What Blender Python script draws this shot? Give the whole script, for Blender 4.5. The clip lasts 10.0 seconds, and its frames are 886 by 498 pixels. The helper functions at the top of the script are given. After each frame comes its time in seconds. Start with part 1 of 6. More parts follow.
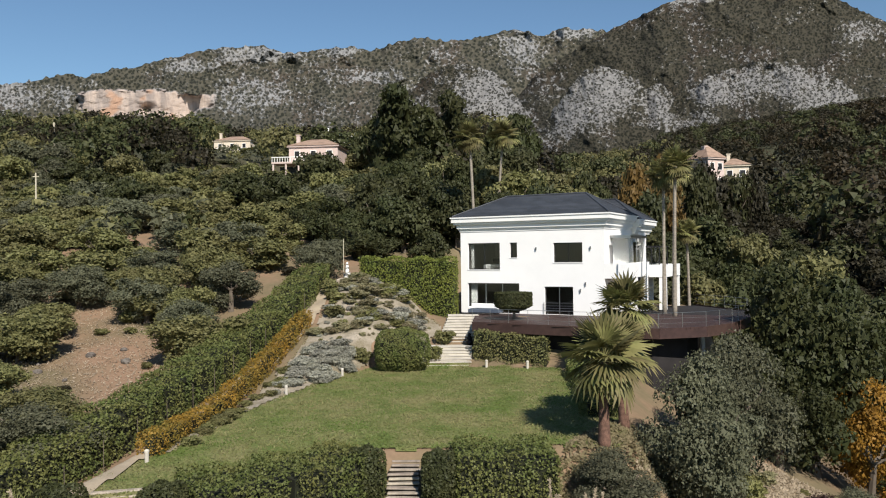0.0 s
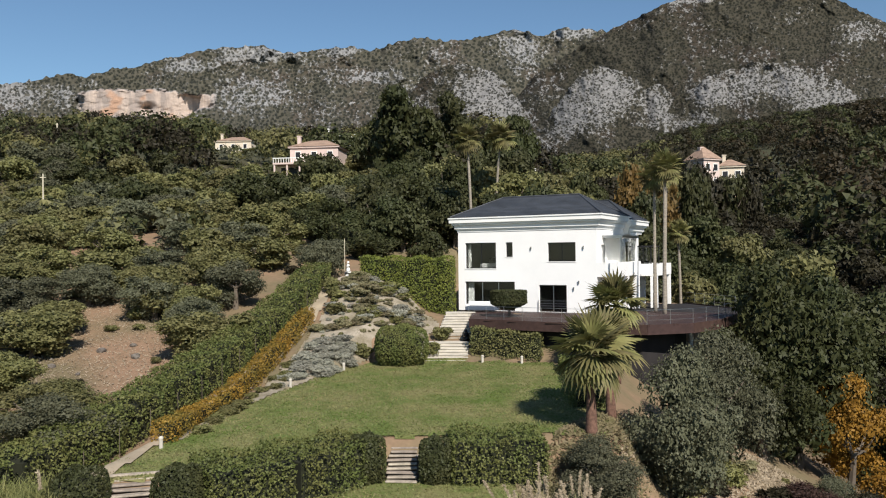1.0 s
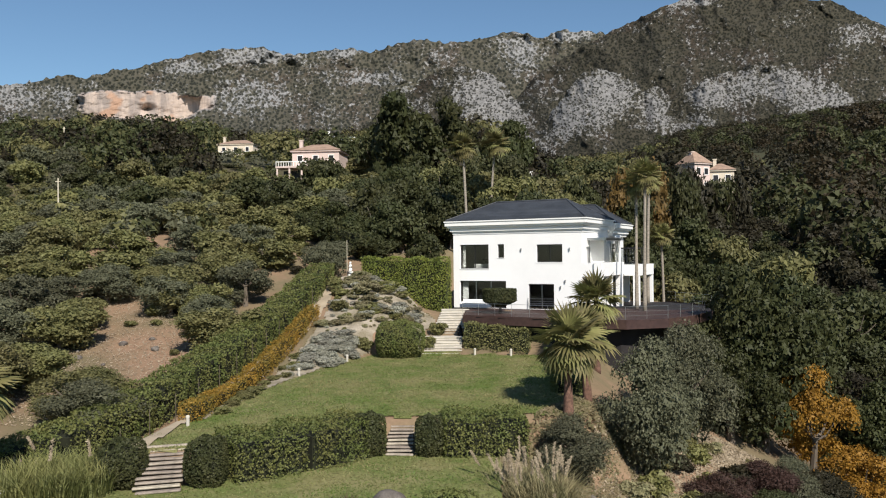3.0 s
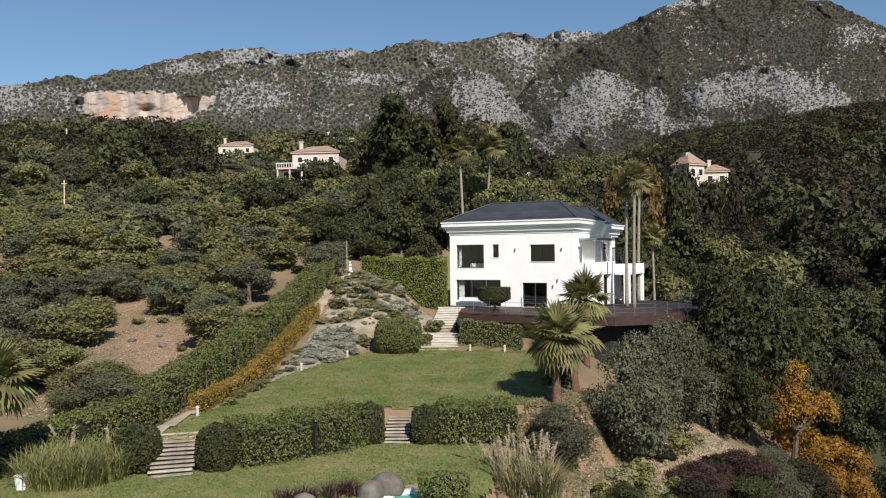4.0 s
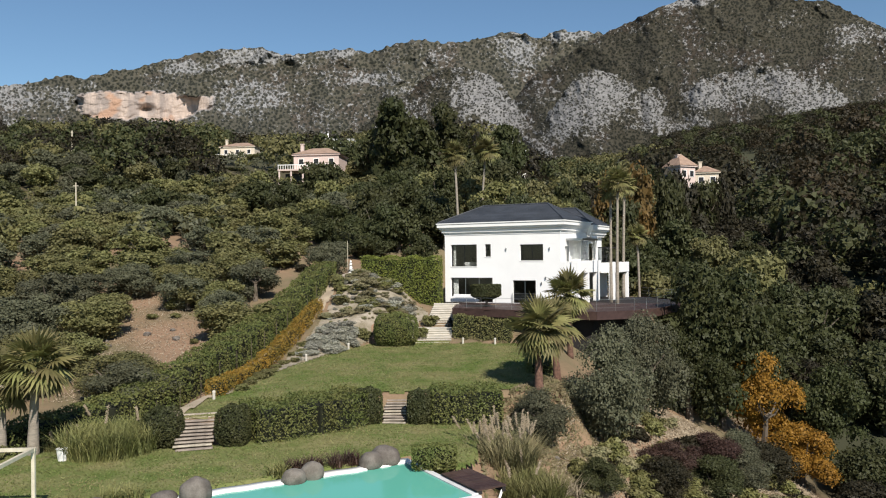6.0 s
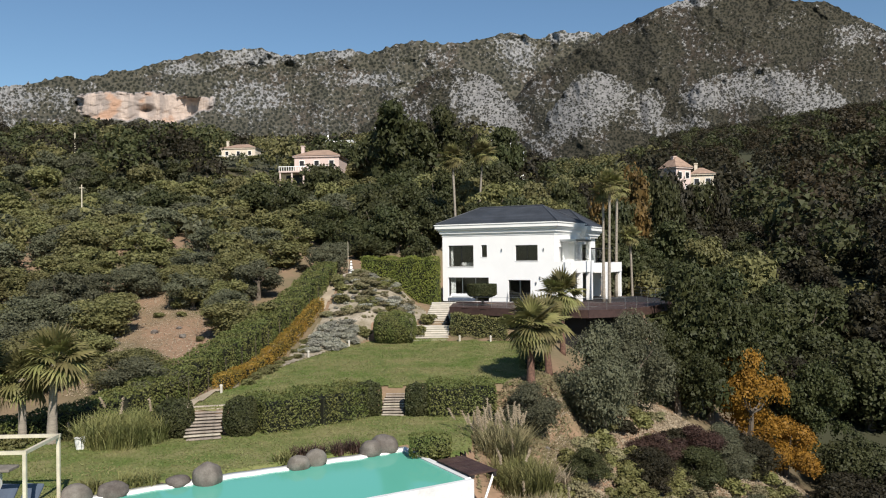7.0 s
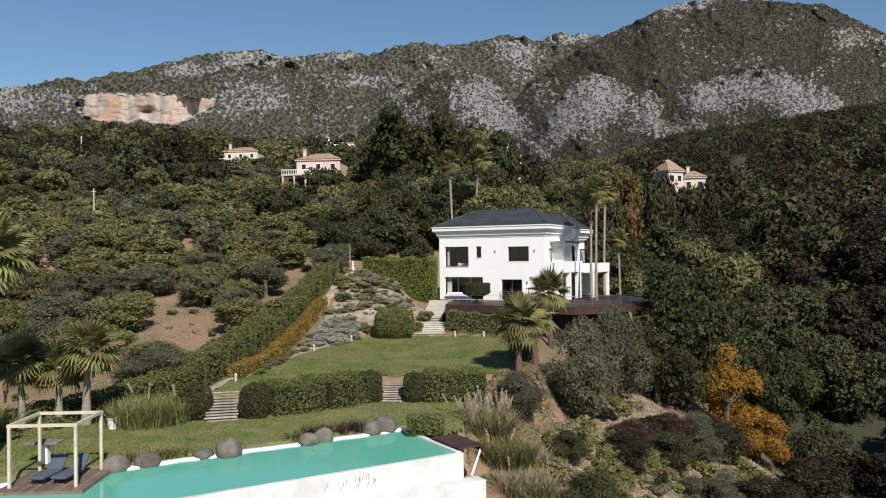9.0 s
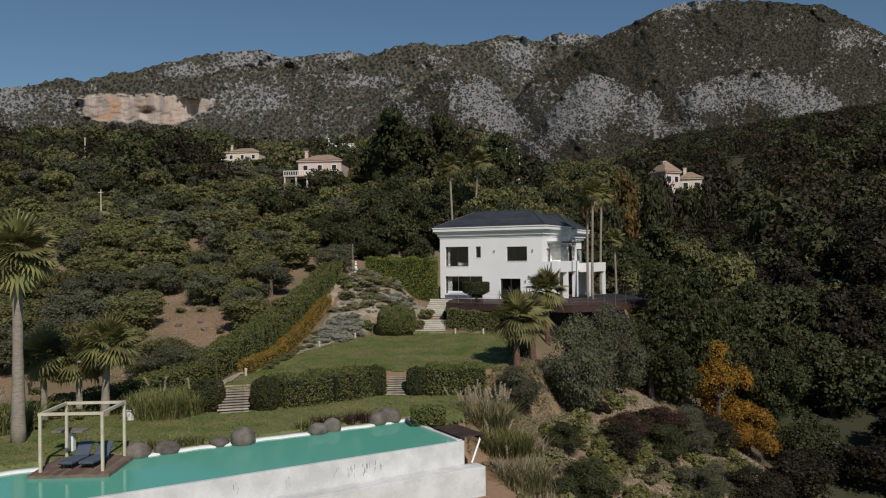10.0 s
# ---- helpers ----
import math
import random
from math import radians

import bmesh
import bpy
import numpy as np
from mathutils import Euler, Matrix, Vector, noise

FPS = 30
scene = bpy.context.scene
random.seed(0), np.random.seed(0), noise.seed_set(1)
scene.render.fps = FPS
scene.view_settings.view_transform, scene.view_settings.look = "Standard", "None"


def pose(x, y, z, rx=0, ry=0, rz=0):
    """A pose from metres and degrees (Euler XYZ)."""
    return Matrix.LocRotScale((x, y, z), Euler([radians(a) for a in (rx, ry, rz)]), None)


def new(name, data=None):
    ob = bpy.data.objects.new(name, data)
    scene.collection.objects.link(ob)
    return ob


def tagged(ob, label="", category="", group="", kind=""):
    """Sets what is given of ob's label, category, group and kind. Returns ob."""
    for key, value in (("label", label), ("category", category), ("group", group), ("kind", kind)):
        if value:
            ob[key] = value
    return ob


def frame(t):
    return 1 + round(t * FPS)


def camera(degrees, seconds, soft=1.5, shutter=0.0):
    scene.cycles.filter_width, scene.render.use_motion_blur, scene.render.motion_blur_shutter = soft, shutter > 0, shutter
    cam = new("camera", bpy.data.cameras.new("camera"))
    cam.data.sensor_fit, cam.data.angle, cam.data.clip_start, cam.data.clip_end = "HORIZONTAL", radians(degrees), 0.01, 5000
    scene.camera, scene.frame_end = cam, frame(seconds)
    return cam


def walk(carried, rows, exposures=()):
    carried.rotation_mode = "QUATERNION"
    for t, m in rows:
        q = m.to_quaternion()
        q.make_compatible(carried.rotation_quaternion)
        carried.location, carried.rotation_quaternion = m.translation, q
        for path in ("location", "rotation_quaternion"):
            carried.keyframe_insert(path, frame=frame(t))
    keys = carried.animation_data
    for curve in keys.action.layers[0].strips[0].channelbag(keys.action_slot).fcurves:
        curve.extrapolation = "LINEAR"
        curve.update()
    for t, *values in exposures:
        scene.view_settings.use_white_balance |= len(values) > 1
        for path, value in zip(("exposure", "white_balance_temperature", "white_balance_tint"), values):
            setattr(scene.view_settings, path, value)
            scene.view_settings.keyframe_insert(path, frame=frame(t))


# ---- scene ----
cam = camera(60.0, 10.0, soft=1.1)
# seconds, place in metres, then pitch, lean and heading in degrees
PATH = [
    (0.0, 0.00, 0.00, -0.00, 0.31, 0.74, 0.00),
    (0.5, 0.06, -0.97, -0.02, 0.31, 0.73, -0.01),
    (1.0, 0.14, -1.97, -0.04, 0.30, 0.71, -0.02),
    (1.5, 0.21, -2.98, -0.04, 0.29, 0.68, -0.03),
    (2.0, 0.31, -4.06, -0.04, 0.35, 0.66, -0.03),
    (2.5, 0.35, -5.18, -0.05, 0.40, 0.63, -0.05),
    (4.0, 0.64, -8.63, -0.08, 0.40, 0.69, -0.12),
    (4.5, 0.76, -9.64, -0.05, 0.37, 0.66, -0.15),
    (5.0, 0.85, -10.73, -0.06, 0.37, 0.64, -0.15),
    (5.5, 0.94, -11.76, -0.10, 0.36, 0.70, -0.14),
    (7.0, 1.21, -15.03, -0.12, 0.41, 0.73, -0.19),
    (7.5, 1.36, -16.08, -0.10, 0.42, 0.71, -0.18),
    (8.0, 1.48, -17.17, -0.15, 0.44, 0.70, -0.19),
    (8.5, 1.55, -18.28, -0.13, 0.46, 0.70, -0.17),
    (9.0, 1.50, -19.45, -0.16, 0.50, 0.70, -0.21),
    (9.5, 1.44, -20.55, -0.16, 0.51, 0.68, -0.23),
    (10.0, 1.37, -21.68, -0.19, 0.51, 0.71, -0.25),
]
walk(cam, [(t, pose(x, y, z, 90 + p, r, h)) for t, x, y, z, p, r, h in PATH],
     exposures=[(0, 0.35), (8.6, 0.35), (9.0, 0.23), (9.5, -0.02), (10.0, -0.5)])

# ---------------------------------------------------------------- light
SUN_EL, SUN_AZ = radians(40), radians(160)      # azimuth clockwise from +y
world = bpy.data.worlds.new("sky")
scene.world = world
world.use_nodes = True
wn, wl = world.node_tree.nodes, world.node_tree.links
sky = wn.new("ShaderNodeTexSky")
sky.sky_type, sky.sun_disc = "NISHITA", False
sky.sun_elevation, sky.sun_rotation = SUN_EL, SUN_AZ
sky.air_density, sky.dust_density, sky.ozone_density = 1.0, 0.1, 3.2
tint = wn.new("ShaderNodeMix")
tint.data_type, tint.blend_type = "RGBA", "MULTIPLY"
tint.inputs["Factor"].default_value = 1.0
tint.inputs["B"].default_value = (0.92, 1.015, 1.03, 1)
wl.new(sky.outputs["Color"], tint.inputs["A"])
wl.new(tint.outputs["Result"], wn["Background"].inputs["Color"])
wn["Background"].inputs["Strength"].default_value = 0.078
sun = new("sun", bpy.data.lights.new("sun", "SUN"))
sun.data.energy, sun.data.angle, sun.data.color = 5.1, radians(0.5), (1.0, 0.94, 0.86)
to_sun = Vector((math.sin(SUN_AZ) * math.cos(SUN_EL), math.cos(SUN_AZ) * math.cos(SUN_EL), math.sin(SUN_EL)))
sun.rotation_euler = to_sun.to_track_quat("Z", "Y").to_euler()

# ---------------------------------------------------------------- materials
def material(name, color, rough=0.8, var=0.25, scale=3.0, fine=40.0, bump=0.3, metal=0.0, color2=None, island=0.0,
             per_object=0.0, spec=0.3, sheen=0.0, stretch=(1, 1, 1), translucent=0.0):
    """Procedural surface: two scales of colour variation, optional second colour, relief."""
    m = bpy.data.materials.new(name)
    m.use_nodes = True
    n, l = m.node_tree.nodes, m.node_tree.links
    b = n["Principled BSDF"]
    b.inputs["Roughness"].default_value, b.inputs["Metallic"].default_value = rough, metal
    b.inputs["Specular IOR Level"].default_value = spec
    tc = n.new("ShaderNodeTexCoord")
    mp = n.new("ShaderNodeMapping")
    mp.inputs["Scale"].default_value = stretch
    l.new(tc.outputs["Object"], mp.inputs["Vector"])
    big, small = n.new("ShaderNodeTexNoise"), n.new("ShaderNodeTexNoise")
    for t, s in ((big, scale), (small, fine)):
        t.inputs["Scale"].default_value, t.inputs["Detail"].default_value = s, 5
        t.inputs["Roughness"].default_value = 0.6
        l.new(mp.outputs["Vector"], t.inputs["Vector"])
    mix = n.new("ShaderNodeMix")
    mix.data_type = "RGBA"
    c2 = color2 or tuple(c * (1 - var) for c in color)
    ramp = n.new("ShaderNodeMapRange")
    ramp.inputs["From Min"].default_value, ramp.inputs["From Max"].default_value = 0.38, 0.62
    l.new(big.outputs["Fac"], ramp.inputs["Value"])
    l.new(ramp.outputs["Result"], mix.inputs["Factor"])
    mix.inputs["A"].default_value, mix.inputs["B"].default_value = (*color, 1), (*c2, 1)
    hsv = n.new("ShaderNodeHueSaturation")
    l.new(mix.outputs["Result"], hsv.inputs["Color"])
    # brightness from fine grain, leaf by leaf and thing by thing
    total = n.new("ShaderNodeMath")
    total.operation = "MULTIPLY_ADD"
    l.new(small.outputs["Fac"], total.inputs[0])
    total.inputs[1].default_value, total.inputs[2].default_value = var * 1.6, 1 - var * 0.8
    out = total
    for kind, amount in (("ShaderNodeNewGeometry", island), ("ShaderNodeObjectInfo", per_object)):
        if amount:
            src, add = n.new(kind), n.new("ShaderNodeMath")
            add.operation = "MULTIPLY_ADD"
            l.new(src.outputs["Random Per Island" if kind.endswith("Geometry") else "Random"], add.inputs[0])
            add.inputs[1].default_value = amount
            sub = n.new("ShaderNodeMath")
            sub.operation = "SUBTRACT"
            l.new(out.outputs[0], sub.inputs[0])
            sub.inputs[1].default_value = amount / 2
            l.new(sub.outputs[0], add.inputs[2])
            out = add
            hue = n.new("ShaderNodeMapRange")
            hue.inputs["To Min"].default_value, hue.inputs["To Max"].default_value = 0.5 - amount * 0.03, 0.5 + amount * 0.03
            l.new(src.outputs["Random Per Island" if kind.endswith("Geometry") else "Random"], hue.inputs["Value"])
            l.new(hue.outputs["Result"], hsv.inputs["Hue"])
    l.new(out.outputs[0], hsv.inputs["Value"])
    l.new(hsv.outputs["Color"], b.inputs["Base Color"])
    if bump:
        bp = n.new("ShaderNodeBump")
        bp.inputs["Strength"].default_value, bp.inputs["Distance"].default_value = bump, 0.02
        l.new(small.outputs["Fac"], bp.inputs["Height"])
        l.new(bp.outputs["Normal"], b.inputs["Normal"])
    if translucent:
        tr, ms = n.new("ShaderNodeBsdfTranslucent"), n.new("ShaderNodeMixShader")
        l.new(hsv.outputs["Color"], tr.inputs["Color"])
        ms.inputs[0].default_value = translucent
        l.new(b.outputs[0], ms.inputs[1])
        l.new(tr.outputs[0], ms.inputs[2])
        l.new(ms.outputs[0], n["Material Output"].inputs["Surface"])
    return m


def leafy(name, color, color2, island=0.42, per_object=0.35, scale=0.8):
    return material(name, color, 0.6, 0.25, scale, 9.0, 0, color2=color2, island=island, per_object=per_object, spec=0.25,
                    translucent=0.24)


PLASTER = material("white_plaster", (0.80, 0.79, 0.77), 0.85, 0.04, 0.5, 25, 0.08)
CORNICE = material("cornice_paint", (0.80, 0.79, 0.76), 0.8, 0.05, 0.8, 20, 0.06)
SLATE = material("slate_tiles", (0.055, 0.06, 0.07), 0.55, 0.3, 0.7, 12, 0.3, per_object=0.3)
DARKFRAME = material("dark_frame", (0.02, 0.02, 0.022), 0.4, 0.1, 3, 30, 0.05)
STEEL = material("brushed_steel", (0.5, 0.5, 0.5), 0.35, 0.1, 3, 30, 0.05, metal=1.0)
DECK = material("deck_boards", (0.062, 0.035, 0.029), 0.6, 0.3, 2, 25, 0.3, per_object=0.4)
# near black for what lies under boards, shade put into the colour
DECKBASE = material("underdeck_dark", (0.025, 0.022, 0.022), 0.9, 0.3, 1, 15, 0.3)
PLATFORM = material("platform_boards", (0.19, 0.135, 0.105), 0.7, 0.3, 2, 25, 0.3, per_object=0.4)
TIMBER = material("weathered_timber", (0.38, 0.325, 0.26), 0.85, 0.35, 3, 30, 0.5, per_object=0.5)
PALETIMBER = material("pale_timber", (0.56, 0.50, 0.38), 0.75, 0.2, 2, 30, 0.3)
LIMESTONE = material("limestone_steps", (0.52, 0.48, 0.41), 0.85, 0.18, 1.5, 30, 0.3, per_object=0.15)
POOLWALL = material("pool_wall_render", (0.64, 0.64, 0.63), 0.85, 0.16, 0.7, 9, 0.2, color2=(0.50, 0.50, 0.49))
POOLTILE = material("pool_lining", (0.42, 0.72, 0.62), 0.5, 0.1, 0.6, 20, 0.05)
BOULDER = material("boulder_stone", (0.165, 0.145, 0.125), 0.95, 0.5, 1.6, 16, 1.0, per_object=0.4, color2=(0.10, 0.085, 0.072))
GRASS = material("mown_grass", (0.10, 0.135, 0.030), 0.9, 0.45, 0.5, 12, 0.6, color2=(0.195, 0.18, 0.075))
CUSHION = material("blue_grey_cushion", (0.075, 0.095, 0.13), 0.9, 0.15, 3, 60, 0.2)
WHITEWARE = material("white_ceramic", (0.78, 0.77, 0.73), 0.6, 0.08, 3, 30, 0.1)
PINK = material("pink_render", (0.58, 0.46, 0.41), 0.9, 0.1, 0.5, 10, 0.1)
INTERIOR = material("interior_paint", (0.30, 0.28, 0.26), 0.9, 0.1, 0.7, 12, 0.05)
OAKFLOOR = material("dark_oak_floor", (0.10, 0.065, 0.045), 0.5, 0.3, 2, 20, 0.1)
CREAM = material("cream_render", (0.60, 0.52, 0.41), 0.9, 0.1, 0.5, 10, 0.1)
CLAYTILE = material("clay_roof_tiles", (0.33, 0.225, 0.165), 0.85, 0.3, 1, 12, 0.4)
BARK = material("grey_bark", (0.16, 0.13, 0.10), 0.95, 0.35, 3, 20, 0.8)
PALMBARK = material("palm_trunk", (0.30, 0.26, 0.21), 0.95, 0.3, 3, 18, 0.8, stretch=(1, 1, 4))
REDBARK = material("red_brown_palm_trunk", (0.17, 0.095, 0.068), 0.95, 0.45, 5, 18, 0.9)
LEAF_GREEN = leafy("citrus_leaves", (0.126, 0.126, 0.048), (0.165, 0.148, 0.06))
LEAF_OLIVE = leafy("olive_leaves", (0.12, 0.12, 0.07), (0.085, 0.088, 0.052))
LEAF_DARK = leafy("carob_leaves", (0.045, 0.052, 0.02), (0.066, 0.066, 0.025))
LEAF_PINE = leafy("pine_needles", (0.04, 0.048, 0.017), (0.058, 0.058, 0.02))
# olive-brown maquis, darkened further to paint in the valley side's shade
LEAF_WOOD = leafy("dimmed_maquis_leaves", (0.024, 0.0215, 0.011), (0.036, 0.029, 0.015))
LEAF_HEDGE = leafy("hedge_leaves", (0.104, 0.128, 0.036), (0.148, 0.15, 0.048), per_object=0.2)
LEAF_CLIP = leafy("clipped_bush_leaves", (0.046, 0.052, 0.020), (0.068, 0.068, 0.026), per_object=0.2)
LEAF_STRAW = leafy("straw_blades", (0.25, 0.205, 0.115), (0.17, 0.155, 0.075))
LEAF_LIME = leafy("sunny_hedge_leaves", (0.19, 0.21, 0.04), (0.13, 0.16, 0.035), per_object=0.1)
LEAF_GOLD = leafy("golden_hedge_leaves", (0.32, 0.19, 0.030), (0.20, 0.15, 0.03), per_object=0.1)
LEAF_MIMOSA = leafy("mimosa_blossom", (0.31, 0.165, 0.022), (0.21, 0.11, 0.018), per_object=0.1)
LEAF_GREY = leafy("lavender_leaves", (0.34, 0.33, 0.27), (0.25, 0.245, 0.19), island=0.3)
LEAF_SAGE = leafy("grey_green_leaves", (0.20, 0.19, 0.10), (0.27, 0.225, 0.13), island=0.35)
LEAF_RUST = leafy("rusty_leaves", (0.15, 0.085, 0.025), (0.09, 0.065, 0.022))
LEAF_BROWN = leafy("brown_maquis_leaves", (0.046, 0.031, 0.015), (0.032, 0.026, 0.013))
LEAF_RED = leafy("dark_red_leaves", (0.058, 0.036, 0.028), (0.085, 0.048, 0.034))
LEAF_PALM = leafy("palm_fronds", (0.15, 0.15, 0.052), (0.23, 0.2, 0.085), per_object=0.7)
LEAF_REED = leafy("reed_blades", (0.2, 0.185, 0.072), (0.13, 0.135, 0.045))
PLUME = leafy("dry_plumes", (0.38, 0.31, 0.22), (0.28, 0.22, 0.15), per_object=0.1)
BLADE = leafy("grass_blades", (0.10, 0.138, 0.030), (0.20, 0.185, 0.078), island=0.45, per_object=0.0, scale=0.45)
# near-black solid fill behind the leaves, its colour stands in for inner shade
HEDGECORE = material("hedge_inner_shade", (0.022, 0.024, 0.012), 1.0, 0.3, 2, 10, 0)


def glass(name, tint, rough=0.02):
    m = bpy.data.materials.new(name)
    m.use_nodes = True
    b = m.node_tree.nodes["Principled BSDF"]
    b.inputs["Base Color"].default_value = (*tint, 1)
    b.inputs["Roughness"].default_value, b.inputs["IOR"].default_value = rough, 1.45
    b.inputs["Transmission Weight"].default_value = 1.0
    return m


CLEAR = glass("clear_glass", (0.93, 0.95, 0.95))
GLASS = glass("window_glass", (0.42, 0.45, 0.45))
WATER = bpy.data.materials.new("pool_water")
WATER.use_nodes = True
_n, _l = WATER.node_tree.nodes, WATER.node_tree.links
_b = _n["Principled BSDF"]
_b.inputs["Base Color"].default_value = (0.07, 0.42, 0.33, 1)
_b.inputs["Roughness"].default_value, _b.inputs["IOR"].default_value = 0.06, 1.33
_w = _n.new("ShaderNodeTexNoise")
_w.inputs["Scale"].default_value = 2.2
_bp = _n.new("ShaderNodeBump")
_bp.inputs["Strength"].default_value, _bp.inputs["Distance"].default_value = 0.08, 0.03
_l.new(_w.outputs["Fac"], _bp.inputs["Height"])
_l.new(_bp.outputs["Normal"], _b.inputs["Normal"])
_c, _r = _n.new("ShaderNodeTexNoise"), _n.new("ShaderNodeMix")
_c.inputs["Scale"].default_value = 0.3
_r.data_type = "RGBA"
_r.inputs["A"].default_value, _r.inputs["B"].default_value = (0.17, 0.47, 0.36, 1), (0.04, 0.30, 0.225, 1)
_l.new(_c.outputs["Fac"], _r.inputs["Factor"])
_l.new(_r.outputs["Result"], _b.inputs["Base Color"])

# ---------------------------------------------------------------- building helpers
rng = np.random.default_rng(7)


def link(name, me, material_=None, parent=None, label=""):
    ob = new(name, me)
    if material_ and not me.materials:
        me.materials.append(material_)
    ob.parent = parent
    return tagged(ob, label)


def part(name, bm, material_, parent=None, label="", smooth=False):
    me = bpy.data.meshes.new(name)
    bm.to_mesh(me)
    bm.free()
    if smooth:
        me.polygons.foreach_set("use_smooth", [True] * len(me.polygons))
    return link(name, me, material_, parent, label)


def thing(name, m=None, label="", category="", group="", kind=""):
    ob = tagged(new(name), label, category, group, kind)
    ob.empty_display_size = 0.2
    if m is not None:
        ob.matrix_basis = m
    return ob


def mesh_of(name, verts, faces, material_=None, smooth=False):
    me = bpy.data.meshes.new(name)
    verts, faces = np.asarray(verts, np.float32), np.asarray(faces, np.int32)
    me.vertices.add(len(verts))
    me.vertices.foreach_set("co", verts.ravel())
    k = faces.shape[1]
    me.loops.add(faces.size)
    me.loops.foreach_set("vertex_index", faces.ravel())
    me.polygons.add(len(faces))
    me.polygons.foreach_set("loop_start", np.arange(0, faces.size, k, dtype=np.int32))
    if smooth:
        me.polygons.foreach_set("use_smooth", np.ones(len(faces), bool))
    me.update(calc_edges=True)
    if material_:
        me.materials.append(material_)
    return me


def box(bm, x0, x1, y0, y1, z0, z1, bevel=0.0):
    r = bmesh.ops.create_cube(bm, size=1, matrix=Matrix.Translation(((x0 + x1) / 2, (y0 + y1) / 2, (z0 + z1) / 2))
                              @ Matrix.Diagonal((abs(x1 - x0), abs(y1 - y0), abs(z1 - z0), 1)))
    if bevel:
        es = list({e for v in r["verts"] for e in v.link_edges})
        bmesh.ops.bevel(bm, geom=es, offset=bevel, segments=1, affect="EDGES")
    return bm


def boxes(*rows, bevel=0.0):
    bm = bmesh.new()
    for r in rows:
        box(bm, *r, bevel=bevel)
    return bm


def tube(bm, pts, radii, sides=8, cap=True):
    rings = []
    for i, p in enumerate(pts):
        a, b = Vector(pts[max(i - 1, 0)]), Vector(pts[min(i + 1, len(pts) - 1)])
        q = (b - a).to_track_quat("Z", "Y")
        rings.append([bm.verts.new(Vector(p) + q @ Vector((math.cos(2 * math.pi * k / sides) * radii[i],
                                                            math.sin(2 * math.pi * k / sides) * radii[i], 0))) for k in range(sides)])
    for a, b in zip(rings, rings[1:]):
        for k in range(sides):
            bm.faces.new((a[k], a[(k + 1) % sides], b[(k + 1) % sides], b[k]))
    if cap:
        bm.faces.new(rings[-1])
        bm.faces.new(rings[0][::-1])
    return bm


def prism(bm, poly, z0, z1):
    lo, hi = [bm.verts.new((x, y, z0)) for x, y in poly], [bm.verts.new((x, y, z1)) for x, y in poly]
    for i in range(len(poly)):
        j = (i + 1) % len(poly)
        bm.faces.new((lo[i], lo[j], hi[j], hi[i]))
    bm.faces.new(hi)
    bm.faces.new(lo[::-1])
    bmesh.ops.recalc_face_normals(bm, faces=bm.faces)
    return bm


# ---------------------------------------------------------------- the lie of the land
def distance_to(poly, x, y):
    """Signed distance to a polygon, negative inside."""
    d, inside = np.full(x.shape, 1e9), np.zeros(x.shape, bool)
    for (ax, ay), (bx, by) in zip(poly, poly[1:] + poly[:1]):
        ex, ey = bx - ax, by - ay
        t = np.clip(((x - ax) * ex + (y - ay) * ey) / (ex * ex + ey * ey), 0, 1)
        d = np.minimum(d, np.hypot(x - ax - t * ex, y - ay - t * ey))
        if ay != by:
            inside ^= ((ay > y) != (by > y)) & (x < (bx - ax) * (y - ay) / (by - ay) + ax)
    return np.where(inside, -d, d)


def waves(x, y, size, seed=0.0):
    """Smooth bumps of about that size, from -1 to 1."""
    out = 0
    for k, (a, b, c) in enumerate(((0.9, 0.4, 1.0), (-0.5, 1.1, 2.3), (0.2, -0.8, 4.1), (1.7, 1.3, 0.4), (-1.9, 0.9, 5.2))):
        out = out + np.sin((a * x + b * y) * 3.1 / size + c + seed * (k + 1)) * (0.5 if k > 2 else 1.0)
    return out / 4


UPPER_LAWN = [(-13.4, 26.6), (-12.3, 32), (-10.6, 36.8), (-8.7, 42), (-6.8, 46.5), (-4.0, 51.5), (2, 50.8), (8, 48.8), (8.6, 42), (7.6, 32.6),
              (0, 32.4), (-3, 32.3), (-10, 27.3)]
LOWER_LAWN = [(-30, 11.5), (-20, 12.8), (-15.5, 14.2), (-9, 17.4), (-1, 22), (1.8, 20.6), (2.4, 24), (3.0, 28.5), (2.4, 29.2), (-2.5, 29.5),
              (-10.8, 24.6), (-18, 24), (-27, 21)]
HOUSE_SITE = [(1.2, 61.4), (11.5, 55.5), (14.5, 54), (20, 61), (22, 68), (8, 78), (0, 74)]
PA, PB, PC = Vector((-0.867, -0.499)), Vector((-0.499, 0.867)), Vector((2.5, 17.05))     # pool: along its front, back, corner
WATER_Z, LOWER_Z, FLOOR_Z = -9.55, -9.45, -4.75


def pool_xy(a, b):
    p = PC + PA * a + PB * b
    return p.x, p.y


POOL_SITE = [pool_xy(-0.2, -0.5), pool_xy(-0.2, 6.0), pool_xy(28, 6.0), pool_xy(28, -0.5)]


STEP_SITE = [(-2.2, 50.6), (1.9, 50.6), (2.5, 60.8), (-0.6, 60.8)]


def upper_level(y):
    return -8.13 + (y - 33) * 0.04


